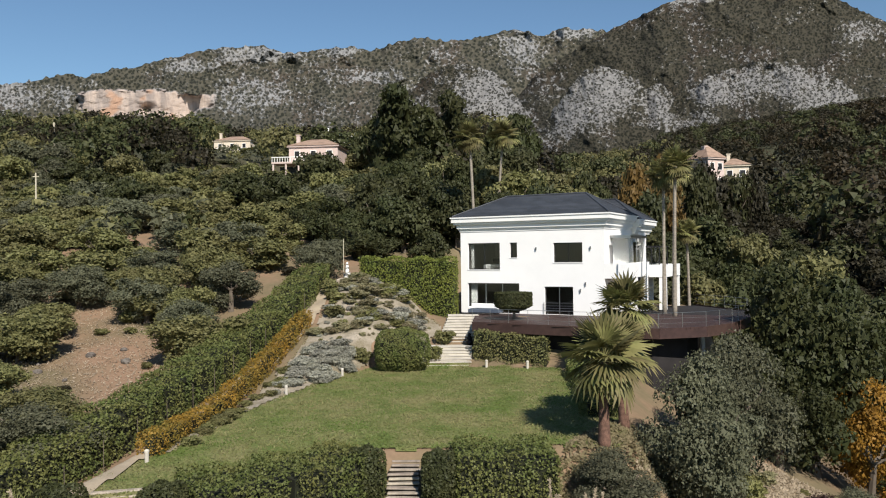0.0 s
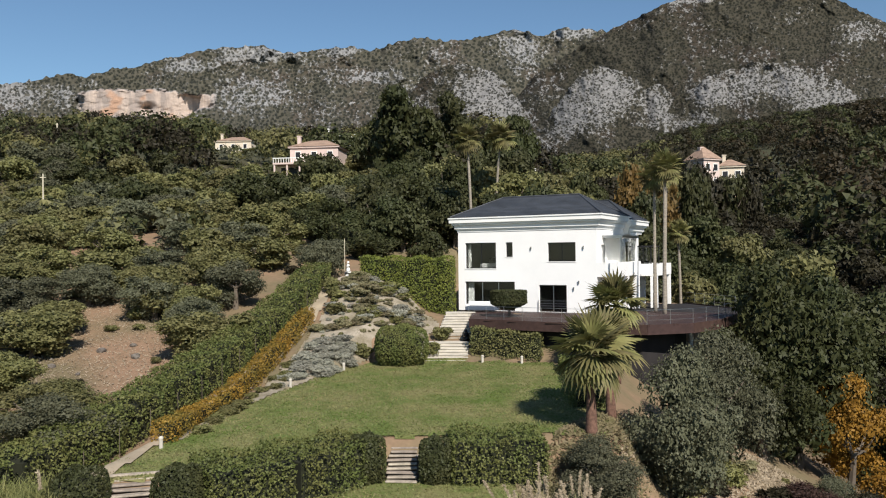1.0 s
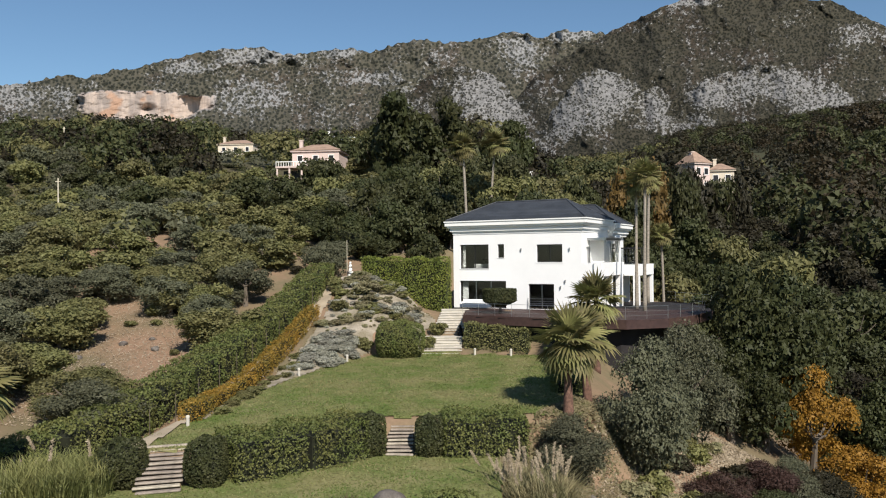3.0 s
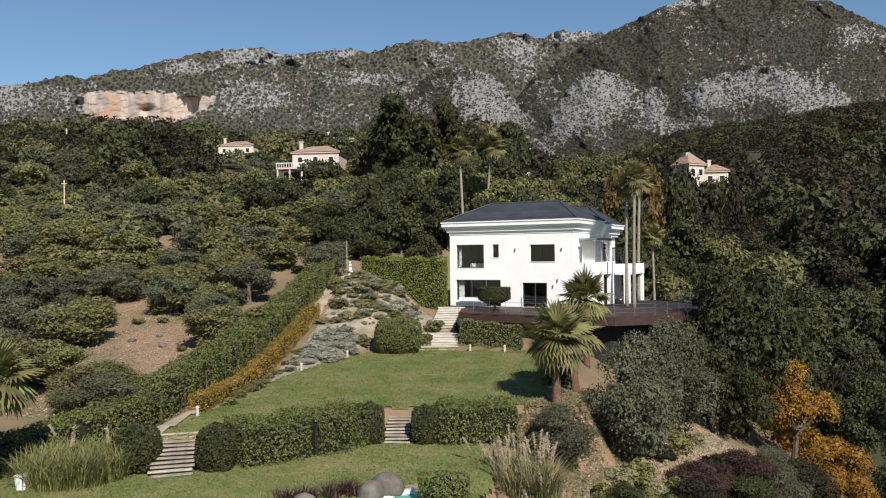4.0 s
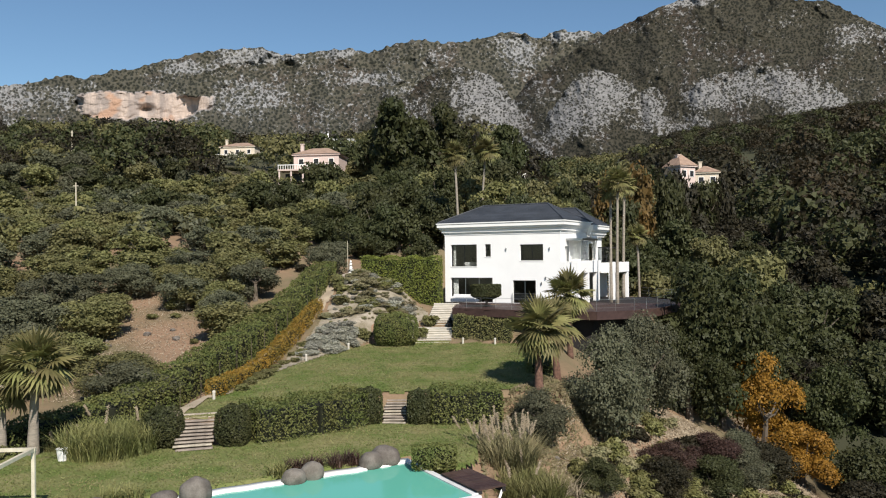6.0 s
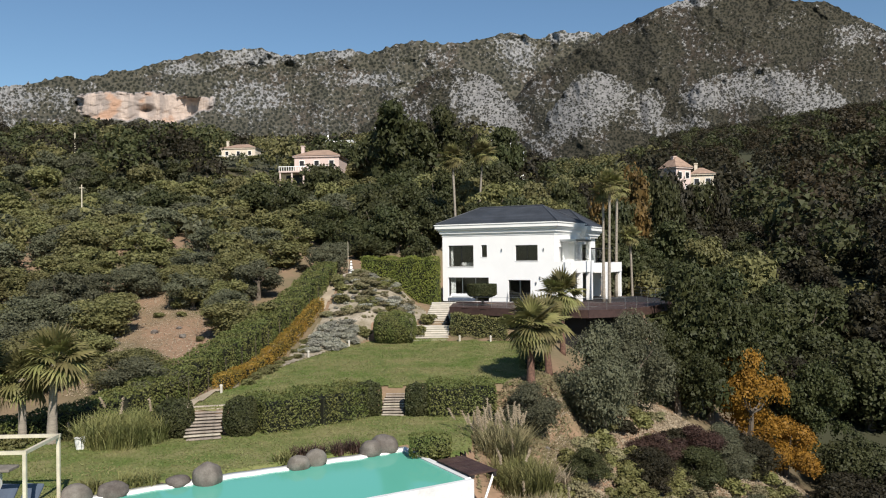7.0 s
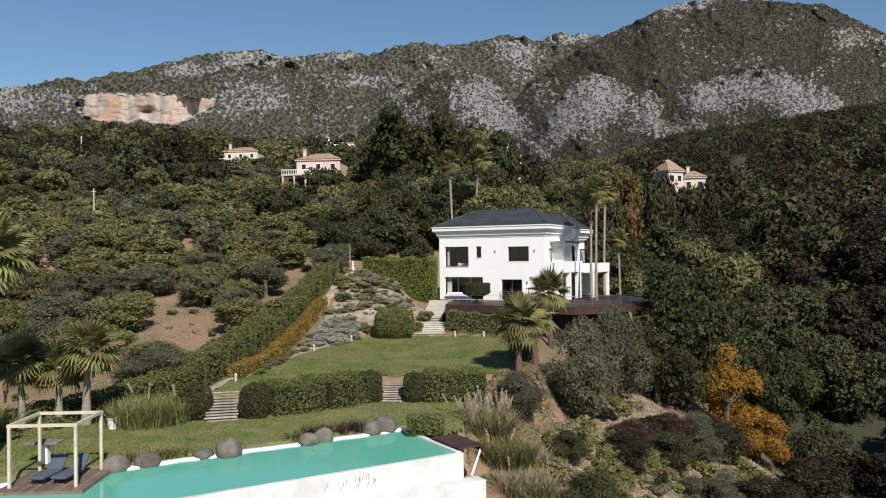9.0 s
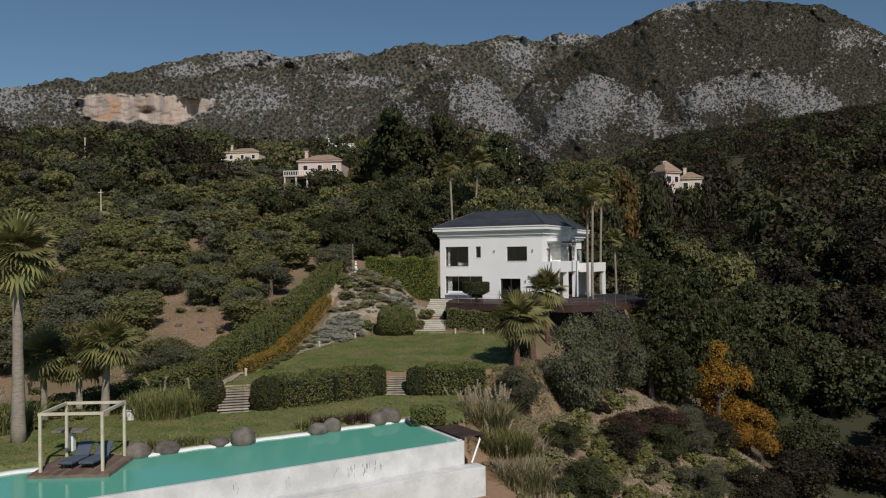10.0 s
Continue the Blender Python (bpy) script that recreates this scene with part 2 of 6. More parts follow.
def ground_z(x, y):
    x, y = np.asarray(x, float), np.asarray(y, float)
    z = -8.6 + np.where(y > 37, 0.2, 0.17) * (y - 37) - 0.07 * np.maximum(y - 260, 0)
    z = z + 1.7 * np.exp(-((x + 7.0) ** 2 / 18 + (y - 61.5) ** 2 / 34)) - 0.7 * np.exp(-((x + 24) ** 2 + (y - 45) ** 2) / 160)
    far = np.clip((np.hypot(x, y - 30) - 35) / 60, 0, 1)
    z = z + waves(x, y, 60) * 4.0 * far + waves(x, y, 17, 1) * (0.2 + 0.5 * far)
    r = np.maximum(x - np.interp(y, [12, 27, 38, 60, 200], [3.6, 4.4, 8.8, 9.0, 13.0]), 0)
    z = z - np.minimum(0.56 * r, 11 + 0.05 * r) * np.clip((r) / 2, 0, 1) + 0.14 * np.maximum(x - 62, 0) + 0.06 * np.maximum(x - 130, 0)
    z = z + 0.05 * np.maximum(-x - 60, 0)
    for poly, level, width in ((HOUSE_SITE, FLOOR_Z - 0.12, 3.0), (UPPER_LAWN, upper_level(y), 2.2), (LOWER_LAWN, LOWER_Z, 1.6),
                               (POOL_SITE, WATER_Z - 2.6, 0.5),
                               (STEP_SITE, np.interp(y, [50.6, 58.5, 61], [-7.6, -5.2, -5.0]), 3.2)):
        s = np.clip(distance_to(poly, x, y) / width, 0, 1)
        s = s * s * (3 - 2 * s)
        z = level * (1 - s) + z * s
    return z


def gz(x, y):
    return float(ground_z(np.array([x]), np.array([y]))[0])


def spread(lo, hi, near, n, fine):
    """n places from lo to hi, at even fine steps about near and ever wider away from it."""
    t = np.linspace(-1, 1, n)
    k = np.sinh(t * 3.4)
    k = np.where(k < 0, k / -k[0] * (near - lo), k / k[-1] * (hi - near))
    return near + k


def grid_mesh(name, xs, ys, zfun, mat, keep=None):
    X, Y = np.meshgrid(xs, ys)
    Z = zfun(X, Y)
    nx, ny = len(xs), len(ys)
    i = (np.arange(ny - 1)[:, None] * nx + np.arange(nx - 1)[None]).ravel()
    F = np.stack([i, i + 1, i + nx + 1, i + nx], 1)
    if keep is not None:
        F = F[keep((X[:-1, :-1] + X[1:, 1:]).ravel() / 2, (Y[:-1, :-1] + Y[1:, 1:]).ravel() / 2)]
    return mesh_of(name, np.stack([X, Y, Z], -1).reshape(-1, 3), F, mat, True)


def earth_material():
    """Bare earth by the garden, dark scrub where the land is far off and wooded."""
    m = material("dry_hillside_earth", (0.25, 0.16, 0.102), 0.95, 0.35, 0.12, 3.0, 0.6, color2=(0.155, 0.125, 0.07))
    n, l = m.node_tree.nodes, m.node_tree.links
    att, mix, cells = n.new("ShaderNodeAttribute"), n.new("ShaderNodeMix"), n.new("ShaderNodeTexNoise")
    att.attribute_name = "scrub"
    cells.inputs["Scale"].default_value, cells.inputs["Detail"].default_value = 0.3, 6
    tone = n.new("ShaderNodeMix")
    tone.data_type = mix.data_type = "RGBA"
    tone.inputs["A"].default_value, tone.inputs["B"].default_value = (0.022, 0.027, 0.014, 1), (0.075, 0.07, 0.035, 1)
    l.new(cells.outputs["Fac"], tone.inputs["Factor"])
    b = n["Principled BSDF"]
    was = b.inputs["Base Color"].links[0].from_socket
    l.new(att.outputs["Fac"], mix.inputs["Factor"])
    l.new(was, mix.inputs["A"])
    l.new(tone.outputs["Result"], mix.inputs["B"])
    l.new(mix.outputs["Result"], b.inputs["Base Color"])
    return m


EARTH = earth_material()
ground = tagged(link("ground", grid_mesh("ground", spread(-900, 1000, -2, 330, 0.6), spread(-260, 950, 40, 340, 0.6), ground_z, EARTH)),
                "dry brown hillside earth with scrubby grass", "ground", "", "structure")
_co = np.empty(len(ground.data.vertices) * 3, np.float32)
ground.data.vertices.foreach_get("co", _co)
_co = _co.reshape(-1, 3)
_cover = np.clip((np.hypot(_co[:, 0], _co[:, 1] - 30) - 60) / 70, 0, 1) * 0.6 + 0.4 * np.clip((np.hypot(_co[:, 0], _co[:, 1] - 30) - 110) / 60, 0, 1)
_cover = np.maximum(_cover, np.clip((_co[:, 0] - 22) / 12, 0, 1))
ground.data.attributes.new("scrub", "FLOAT", "POINT").data.foreach_set("value", _cover.astype(np.float32))


def lawn(name, poly, level, label):
    xs = np.arange(min(p[0] for p in poly) - 1, max(p[0] for p in poly) + 1, 0.22)
    ys = np.arange(min(p[1] for p in poly) - 1, max(p[1] for p in poly) + 1, 0.22)
    keep = lambda x, y: distance_to(poly, x, y) < 0.25 + 0.3 * waves(x, y, 1.6, 2)
    zf = lambda x, y: ground_z(x, y) + 0.05
    return tagged(link(name, grid_mesh(name, xs, ys, zf, GRASS, keep)), label, "lawn", "", "structure")


lawn("lawn_upper", UPPER_LAWN, 0, "mown green lawn with dry pale patches")
lawn("lawn_lower", LOWER_LAWN, 0, "narrow mown lawn beside the swimming pool")


# ---------------------------------------------------------------- mountains
def rock_material(name, rock, scrub, dots):
    """Limestone and scrub: the crag attribute says how bare the slope is, noise breaks it up, cells set single bushes."""
    m = bpy.data.materials.new(name)
    m.use_nodes = True
    n, l = m.node_tree.nodes, m.node_tree.links
    b = n["Principled BSDF"]
    b.inputs["Roughness"].default_value, b.inputs["Specular IOR Level"].default_value = 0.95, 0.1
    raw = n.new("ShaderNodeAttribute")
    raw.attribute_name = "lie"

    def coords(sx, sy, sz):
        mp = n.new("ShaderNodeMapping")
        mp.inputs["Scale"].default_value = (sx, sy, sz)
        l.new(raw.outputs["Vector"], mp.inputs["Vector"])
        return mp.outputs["Vector"]

    def tex(vec, scale, detail=4, rough=0.6):
        t = n.new("ShaderNodeTexNoise")
        t.inputs["Scale"].default_value, t.inputs["Detail"].default_value, t.inputs["Roughness"].default_value = scale, detail, rough
        l.new(vec, t.inputs["Vector"])
        return t

    def calc(op, a, b_, c=None):
        k = n.new("ShaderNodeMath")
        k.operation = op
        for i, v in enumerate((a, b_, c)):
            if v is None:
                continue
            if isinstance(v, (int, float)):
                k.inputs[i].default_value = v
            else:
                l.new(v, k.inputs[i])
        return k.outputs[0]

    def step(v, lo, hi):
        k = n.new("ShaderNodeMapRange")
        k.interpolation_type = "SMOOTHSTEP"
        k.inputs["From Min"].default_value, k.inputs["From Max"].default_value = lo, hi
        l.new(v, k.inputs["Value"])
        return k.outputs["Result"]

    def blend(f, a, b_):
        k = n.new("ShaderNodeMix")
        k.data_type = "RGBA"
        l.new(f, k.inputs["Factor"])
        for key, v in (("A", a), ("B", b_)):
            if isinstance(v, tuple):
                k.inputs[key].default_value = (*v, 1)
            else:
                l.new(v, k.inputs[key])
        return k.outputs["Result"]

    flat = coords(1, 1, 1.15)
    patches, grain, fine = tex(flat, 0.014, 4), tex(flat, 0.115, 7, 0.78), tex(flat, 0.40, 3)
    warp = n.new("ShaderNodeVectorMath")
    warp.operation = "MULTIPLY_ADD"
    l.new(grain.outputs["Color"], warp.inputs[0])
    warp.inputs[1].default_value = (9, 9, 9)
    l.new(flat, warp.inputs[2])
    cells = n.new("ShaderNodeTexVoronoi")
    cells.inputs["Scale"].default_value = dots
    l.new(warp.outputs["Vector"], cells.inputs["Vector"])
    crag, red = n.new("ShaderNodeAttribute"), n.new("ShaderNodeAttribute")
    crag.attribute_name, red.attribute_name = "crag", "red_cliff"
    bare = calc("MULTIPLY_ADD", patches.outputs["Fac"], 0.9, calc("MULTIPLY_ADD", grain.outputs["Fac"], 2.0, crag.outputs["Fac"]))
    rocky = step(bare, 1.60, 1.76)
    bush = calc("SUBTRACT", 1.0, step(calc("MULTIPLY_ADD", grain.outputs["Fac"], -1.0, cells.outputs["Distance"]), -0.20, -0.02))
    bush = calc("MULTIPLY", bush, calc("SUBTRACT", 1.0, red.outputs["Fac"]))
    stone = blend(step(fine.outputs["Fac"], 0.35, 0.65), tuple(c * 0.66 for c in rock), rock)
    stone = blend(step(grain.outputs["Fac"], 0.42, 0.62), tuple(c * 0.62 for c in rock), stone)
    streaks, blots = tex(coords(1, 1, 0.18), 0.07, 4), tex(flat, 0.017, 3)
    wall = blend(step(streaks.outputs["Fac"], 0.4, 0.62), (0.30, 0.25, 0.22), (0.46, 0.37, 0.31))
    wall = blend(step(blots.outputs["Fac"], 0.54, 0.66), wall, (0.41, 0.26, 0.18))
    stone = blend(red.outputs["Fac"], stone, wall)
    green = blend(step(fine.outputs["Fac"], 0.36, 0.64), tuple(c * 0.62 for c in scrub), tuple(c * 1.5 for c in scrub))
    green = blend(step(cells.outputs["Distance"], 0.25, 0.75), green, (scrub[0] * 1.9, scrub[1] * 1.7, scrub[2] * 1.75))
    green = blend(step(patches.outputs["Fac"], 0.50, 0.66), green, (scrub[0] * 1.5, scrub[1] * 1.2, scrub[2] * 1.25))
    dark = tuple(c * 0.6 for c in scrub)
    out = blend(calc("MULTIPLY", rocky, calc("MULTIPLY_ADD", bush, -0.85, 1.0)), blend(bush, green, dark), stone)
    l.new(out, b.inputs["Base Color"])
    bp = n.new("ShaderNodeBump")
    bp.inputs["Strength"].default_value, bp.inputs["Distance"].default_value = 0.7, 5.0
    l.new(calc("MULTIPLY_ADD", bush, 0.7, grain.outputs["Fac"]), bp.inputs["Height"])
    l.new(bp.outputs["Normal"], b.inputs["Normal"])
    return m


def fractal(x, y, z, octaves=5, ridged=True):
    """Ridged fractal noise on arrays."""
    out = np.empty(x.size)
    for i, (a, b, c) in enumerate(zip(x.ravel(), y.ravel(), z.ravel())):
        p = Vector((a, b, c))
        out[i] = noise.ridged_multi_fractal(p, 0.9, 2.1, octaves, 1.0, 2.0) if ridged else noise.fractal(p, 0.9, 2.1, octaves)
    return out.reshape(x.shape)


def mountain(name, skyline, foot, near, far, crags, label, cliff=None, cols=420, rows=150, rough=1.0, bare=0.0, relief=1.0):
    """A massif: skyline rows of (side, rise) as tangents, its foot's rise, near and far distance, crags (side, rise, width, height, strength)."""
    side = np.linspace(skyline[0][0], skyline[-1][0], cols)
    top = np.interp(side, [s for s, _ in skyline], [r for _, r in skyline])
    lo = np.interp(side, [s for s, _ in foot], [r for _, r in foot])
    U = np.linspace(0, 1, rows)[:, None] * np.ones(cols)[None]
    S = side[None] * np.ones((rows, 1))
    E = lo + (top - lo) * U
    k = fractal(S * 11 + 3 * E, E * 9 - 2 * S, S * 0 + near * 0.01, 6)
    k2 = fractal(S * 60, E * 75, S * 0 + 5, 4)
    k, k2 = (1 + np.clip((v - v.mean()) / v.std(), -0.9, 2.0) for v in (k, k2))
    D = near + (far - near) * U ** 1.15
    D = D * (1 - rough * relief * 0.022 * (k - 1) * np.clip(4 * U * (1.25 - U), 0, 1) - rough * 0.0018 * (k2 - 1))
    crag = np.zeros_like(D)
    for s, e, w, h, a in crags:
        crag = np.maximum(crag, a * np.exp(-((S - s) / w) ** 2 - ((E - e) / h) ** 2))
    crag = np.clip(crag + bare + 0.06 * (k - 1) + 0.03 * (k2 - 1), 0, 0.7)
    red = np.zeros_like(D)
    if cliff:
        s0, s1, e0, e1 = cliff
        edge = lambda v, a, b, w: np.clip((v - a) / w, 0, 1) * np.clip((b - v) / w, 0, 1)
        lower = e0 + 0.0025 * (1 + np.sin(S * 61 + 1)) * (1 + 0.4 * np.sin(S * 173)) + 0.012 * np.clip((s0 + 0.05 - S) / 0.05, 0, 1) + 0.014 * np.clip((S - s1 + 0.05) / 0.05, 0, 1)
        upper = e1 - 0.009 * np.clip((S - s0) / (s1 - s0) * 2 - 1.0, 0, 1) + 0.0018 * np.sin(S * 83) - 0.0022 * (k2 - 1)
        red = edge(S + 0.002 * (k2 - 1), s0, s1, 0.010) * np.clip((E + 0.0012 * (k2 - 1) - lower) / 0.003, 0, 1) * np.clip((upper - E) / 0.002, 0, 1)
        col = np.median(D[(E > e0) & (E < e1) & (S > s0) & (S < s1)])
        hole = 0.016 * np.exp(-((S + 0.384) / 0.0085) ** 2 - ((E - 0.1945) / 0.0042) ** 2)
        D = D * (1 - red) + (col * (1 + hole + 0.0006 * (k2 - 1) + 0.0012 * (k - 1))) * red
        crag = np.maximum(crag, red)
    E = E + 0.0016 * (k2 - 1) * (U ** 3) * rough
    V = np.stack([S * D, D, E * D], -1).reshape(-1, 3)
    i = (np.arange(rows - 1)[:, None] * cols + np.arange(cols - 1)[None]).ravel()
    me = mesh_of(name, V, np.stack([i, i + 1, i + cols + 1, i + cols], 1), None, True)
    for att, val in (("crag", crag), ("red_cliff", red)):
        a = me.attributes.new(att, "FLOAT", "POINT")
        a.data.foreach_set("value", val.ravel().astype(np.float32))
    lie = me.attributes.new("lie", "FLOAT_VECTOR", "POINT")         # evened-out lie of the slope, for the grain
    lie.data.foreach_set("vector", (np.stack([S, S * 0 + near * 0.001, E], -1) * 1400).ravel().astype(np.float32))
    return tagged(link(name, me), label, "mountain", "", "structure")


RIDGE_ROCK = rock_material("limestone_ridge", (0.33, 0.325, 0.315), (0.045, 0.046, 0.033), 0.17)
SLOPE_ROCK = rock_material("limestone_slope", (0.31, 0.302, 0.29), (0.029, 0.029, 0.020), 0.22)
ridge = mountain(
    "mountain_ridge",
    [(-0.80, 0.203), (-0.70, 0.213), (-0.605, 0.222), (-0.546, 0.230), (-0.524, 0.234), (-0.492, 0.2404), (-0.465, 0.235), (-0.428, 0.246),
     (-0.391, 0.249), (-0.354, 0.259), (-0.317, 0.267), (-0.287, 0.271), (-0.232, 0.2754), (-0.206, 0.2633), (-0.162, 0.2664), (-0.118, 0.2717),
     (-0.095, 0.264), (-0.058, 0.2754), (-0.025, 0.2831), (0.008, 0.277), (0.03, 0.277), (0.06, 0.284), (0.097, 0.2926), (0.133, 0.282),
     (0.163, 0.2917), (0.215, 0.287), (0.35, 0.25), (0.6, 0.2)],
    [(-0.80, 0.09), (-0.3, 0.10), (0.6, 0.10)], 1100, 2300,
    [(-0.53, 0.215, 0.07, 0.018, 0.30), (-0.56, 0.165, 0.05, 0.02, 0.2), (-0.25, 0.205, 0.055, 0.026, 0.36), (-0.235, 0.263, 0.05, 0.013, 0.42),
     (-0.33, 0.247, 0.03, 0.008, 0.36), (-0.13, 0.265, 0.03, 0.006, 0.4), (0.10, 0.268, 0.035, 0.022, 0.42), (0.165, 0.285, 0.04, 0.007, 0.4),
     (-0.08, 0.232, 0.05, 0.010, 0.3), (-0.03, 0.215, 0.03, 0.010, 0.25)],
    "long grey limestone ridge with green scrub and a pink cliff", (-0.476, -0.292, 0.177, 0.219), cols=640, rows=210)
ridge.data.materials.append(RIDGE_ROCK)
peak = mountain(
    "mountain_peak",
    [(0.02, 0.10), (0.051, 0.153), (0.088, 0.189), (0.125, 0.233), (0.163, 0.256), (0.215, 0.285), (0.259, 0.305), (0.296, 0.323), (0.319, 0.331),
     (0.385, 0.335), (0.518, 0.327), (0.554, 0.307), (0.582, 0.2936), (0.635, 0.271), (0.80, 0.23)],
    [(0.02, 0.07), (0.80, 0.08)], 800, 1500,
    [(0.33, 0.332, 0.035, 0.010, 0.7), (0.48, 0.30, 0.05, 0.022, 0.22), (0.55, 0.285, 0.05, 0.02, 0.3), (0.14, 0.20, 0.05, 0.02, 0.15)],
    "steep scrub-covered mountain with grey limestone outcrops", cols=420, rows=170, rough=0.7, relief=0.8, bare=-0.07)
peak.data.materials.append(SLOPE_ROCK)
spur = mountain(
    "mountain_spur",
    [(-0.106, 0.1657), (-0.069, 0.1925), (-0.04, 0.2142), (-0.014, 0.2359), (0.008, 0.246), (0.034, 0.2486), (0.054, 0.2395), (0.074, 0.2312), (0.089, 0.217), (0.104, 0.1948), (0.118, 0.1725), (0.131, 0.1517)],
    [(-0.2, 0.10), (0.2, 0.10)], 760, 1020,
    [(0.05, 0.215, 0.05, 0.035, 0.42), (0.085, 0.18, 0.04, 0.03, 0.42), (-0.02, 0.19, 0.04, 0.02, 0.2)],
    "rounded limestone spur dotted with bushes", cols=200, rows=110, rough=0.9, relief=0.5, bare=0.0)
spur.data.materials.append(SLOPE_ROCK)
crag_hill = mountain(
    "mountain_crag",
    [(0.085, 0.1361), (0.115, 0.1534), (0.141, 0.1774), (0.159, 0.2014), (0.175, 0.2233), (0.19, 0.2401), (0.205, 0.2443), (0.222, 0.2375), (0.241, 0.2328), (0.261, 0.2193), (0.269, 0.2104), (0.281, 0.2191), (0.291, 0.216), (0.305, 0.1997), (0.322, 0.2053), (0.343, 0.2213), (0.367, 0.2342), (0.393, 0.2369), (0.413, 0.2455), (0.433, 0.2482), (0.455, 0.2516), (0.474, 0.2418), (0.494, 0.2342), (0.52, 0.2206), (0.542, 0.2012), (0.578, 0.1831), (0.63, 0.164)],
    [(0.05, 0.09), (0.7, 0.09)], 640, 880,
    [(0.215, 0.205, 0.06, 0.035, 0.5), (0.17, 0.18, 0.035, 0.03, 0.42), (0.285, 0.19, 0.03, 0.03, 0.45), (0.36, 0.205, 0.05, 0.02, 0.40), (0.43, 0.215, 0.06, 0.025, 0.5),
     (0.50, 0.195, 0.05, 0.02, 0.42), (0.33, 0.17, 0.05, 0.02, 0.2)],
    "bare grey limestone crags dotted with dark bushes", cols=360, rows=130, rough=0.9, relief=0.5, bare=0.0)
crag_hill.data.materials.append(SLOPE_ROCK)

# ---------------------------------------------------------------- plants
def leaf_cloud(points, normals, size, r, jitter=0.9, aspect=1.0):
    """One small bent leaf spray at every point, facing outward more or less."""
    n = len(points)
    nn = normals + r.normal(0, jitter, (n, 3))
    nn /= np.linalg.norm(nn, axis=1, keepdims=True) + 1e-9
    a = np.cross(nn, r.normal(0, 1, (n, 3)))
    a /= np.linalg.norm(a, axis=1, keepdims=True) + 1e-9
    b = np.cross(nn, a)
    s = size * r.uniform(0.55, 1.3, (n, 1))
    c = points
    s = s * 1.25
    v = np.stack([c - a * s * 0.5 * aspect - b * s * 0.3, c + a * s * 0.5 * aspect - b * s * 0.2, c + a * s * 0.1 + b * s * 0.65 + nn * s * 0.2], 1)
    return v.reshape(-1, 3), np.arange(3 * n).reshape(-1, 3)


def lobes_of(r, count, flat, spread_, small):
    """Lobes of a crown in a unit box whose foot is at z 0."""
    out = []
    for _ in range(count):
        d = r.normal(0, 1, 3)
        d /= np.linalg.norm(d)
        d *= r.uniform(0.25, 1.0) ** 0.6 * spread_
        out.append((d[0] * 0.5, d[1] * 0.5, 0.5 + d[2] * 0.5 * flat, r.uniform(small, small * 1.9)))
    return out


def crown_mesh(name, mat, seed, count=16, leaves=2600, size=0.035, fine=1.0, flat=0.95, spread_=0.72, small=0.13, droop=0.0):
    leaves, size = int(leaves * fine), size / math.sqrt(fine) * 1.05
    r = np.random.default_rng(seed)
    inner = r.random((leaves, 1)) < 0.22
    lobes = lobes_of(r, count, flat, spread_, small)
    w = np.array([l[3] ** 2 for l in lobes])
    idx = r.choice(len(lobes), leaves, p=w / w.sum())
    L = np.array(lobes)[idx]
    d = r.normal(0, 1, (leaves, 3))
    d[:, 2] = np.abs(d[:, 2]) * np.where(r.random(leaves) < 0.78, 1, -1)
    d /= np.linalg.norm(d, axis=1, keepdims=True)
    rad = L[:, 3:4] * np.where(inner, 0.68, 0.80 + 0.30 * r.random((leaves, 1)) ** 1.5)
    p = L[:, :3] + d * rad * np.array([1, 1, 0.85])
    p[:, 2] -= droop * (p[:, 0] ** 2 + p[:, 1] ** 2)
    v, f = leaf_cloud(p, d, size * np.where(inner, 1.9, 0.92), r, 0.65)
    return mesh_of(name, v, f, mat)


def trunk_mesh(name, seed, mat):
    r = np.random.default_rng(seed)
    bm = bmesh.new()
    top = Vector((r.uniform(-0.06, 0.06), r.uniform(-0.06, 0.06), 0.34))
    tube(bm, [(0, 0, -0.06), (0.01, 0, 0.12), top], [0.045, 0.035, 0.026], 7)
    for k in range(5):
        a = k * 1.256 + r.uniform(-0.3, 0.3)
        e = Vector((math.cos(a) * 0.2, math.sin(a) * 0.2, r.uniform(0.42, 0.6)))
        mid = top.lerp(e, 0.5) + Vector((0, 0, -0.04))
        tube(bm, [top, mid, e], [0.02, 0.013, 0.004], 5)
    me = bpy.data.meshes.new(name)
    bm.to_mesh(me)
    bm.free()
    me.materials.append(mat)
    return me


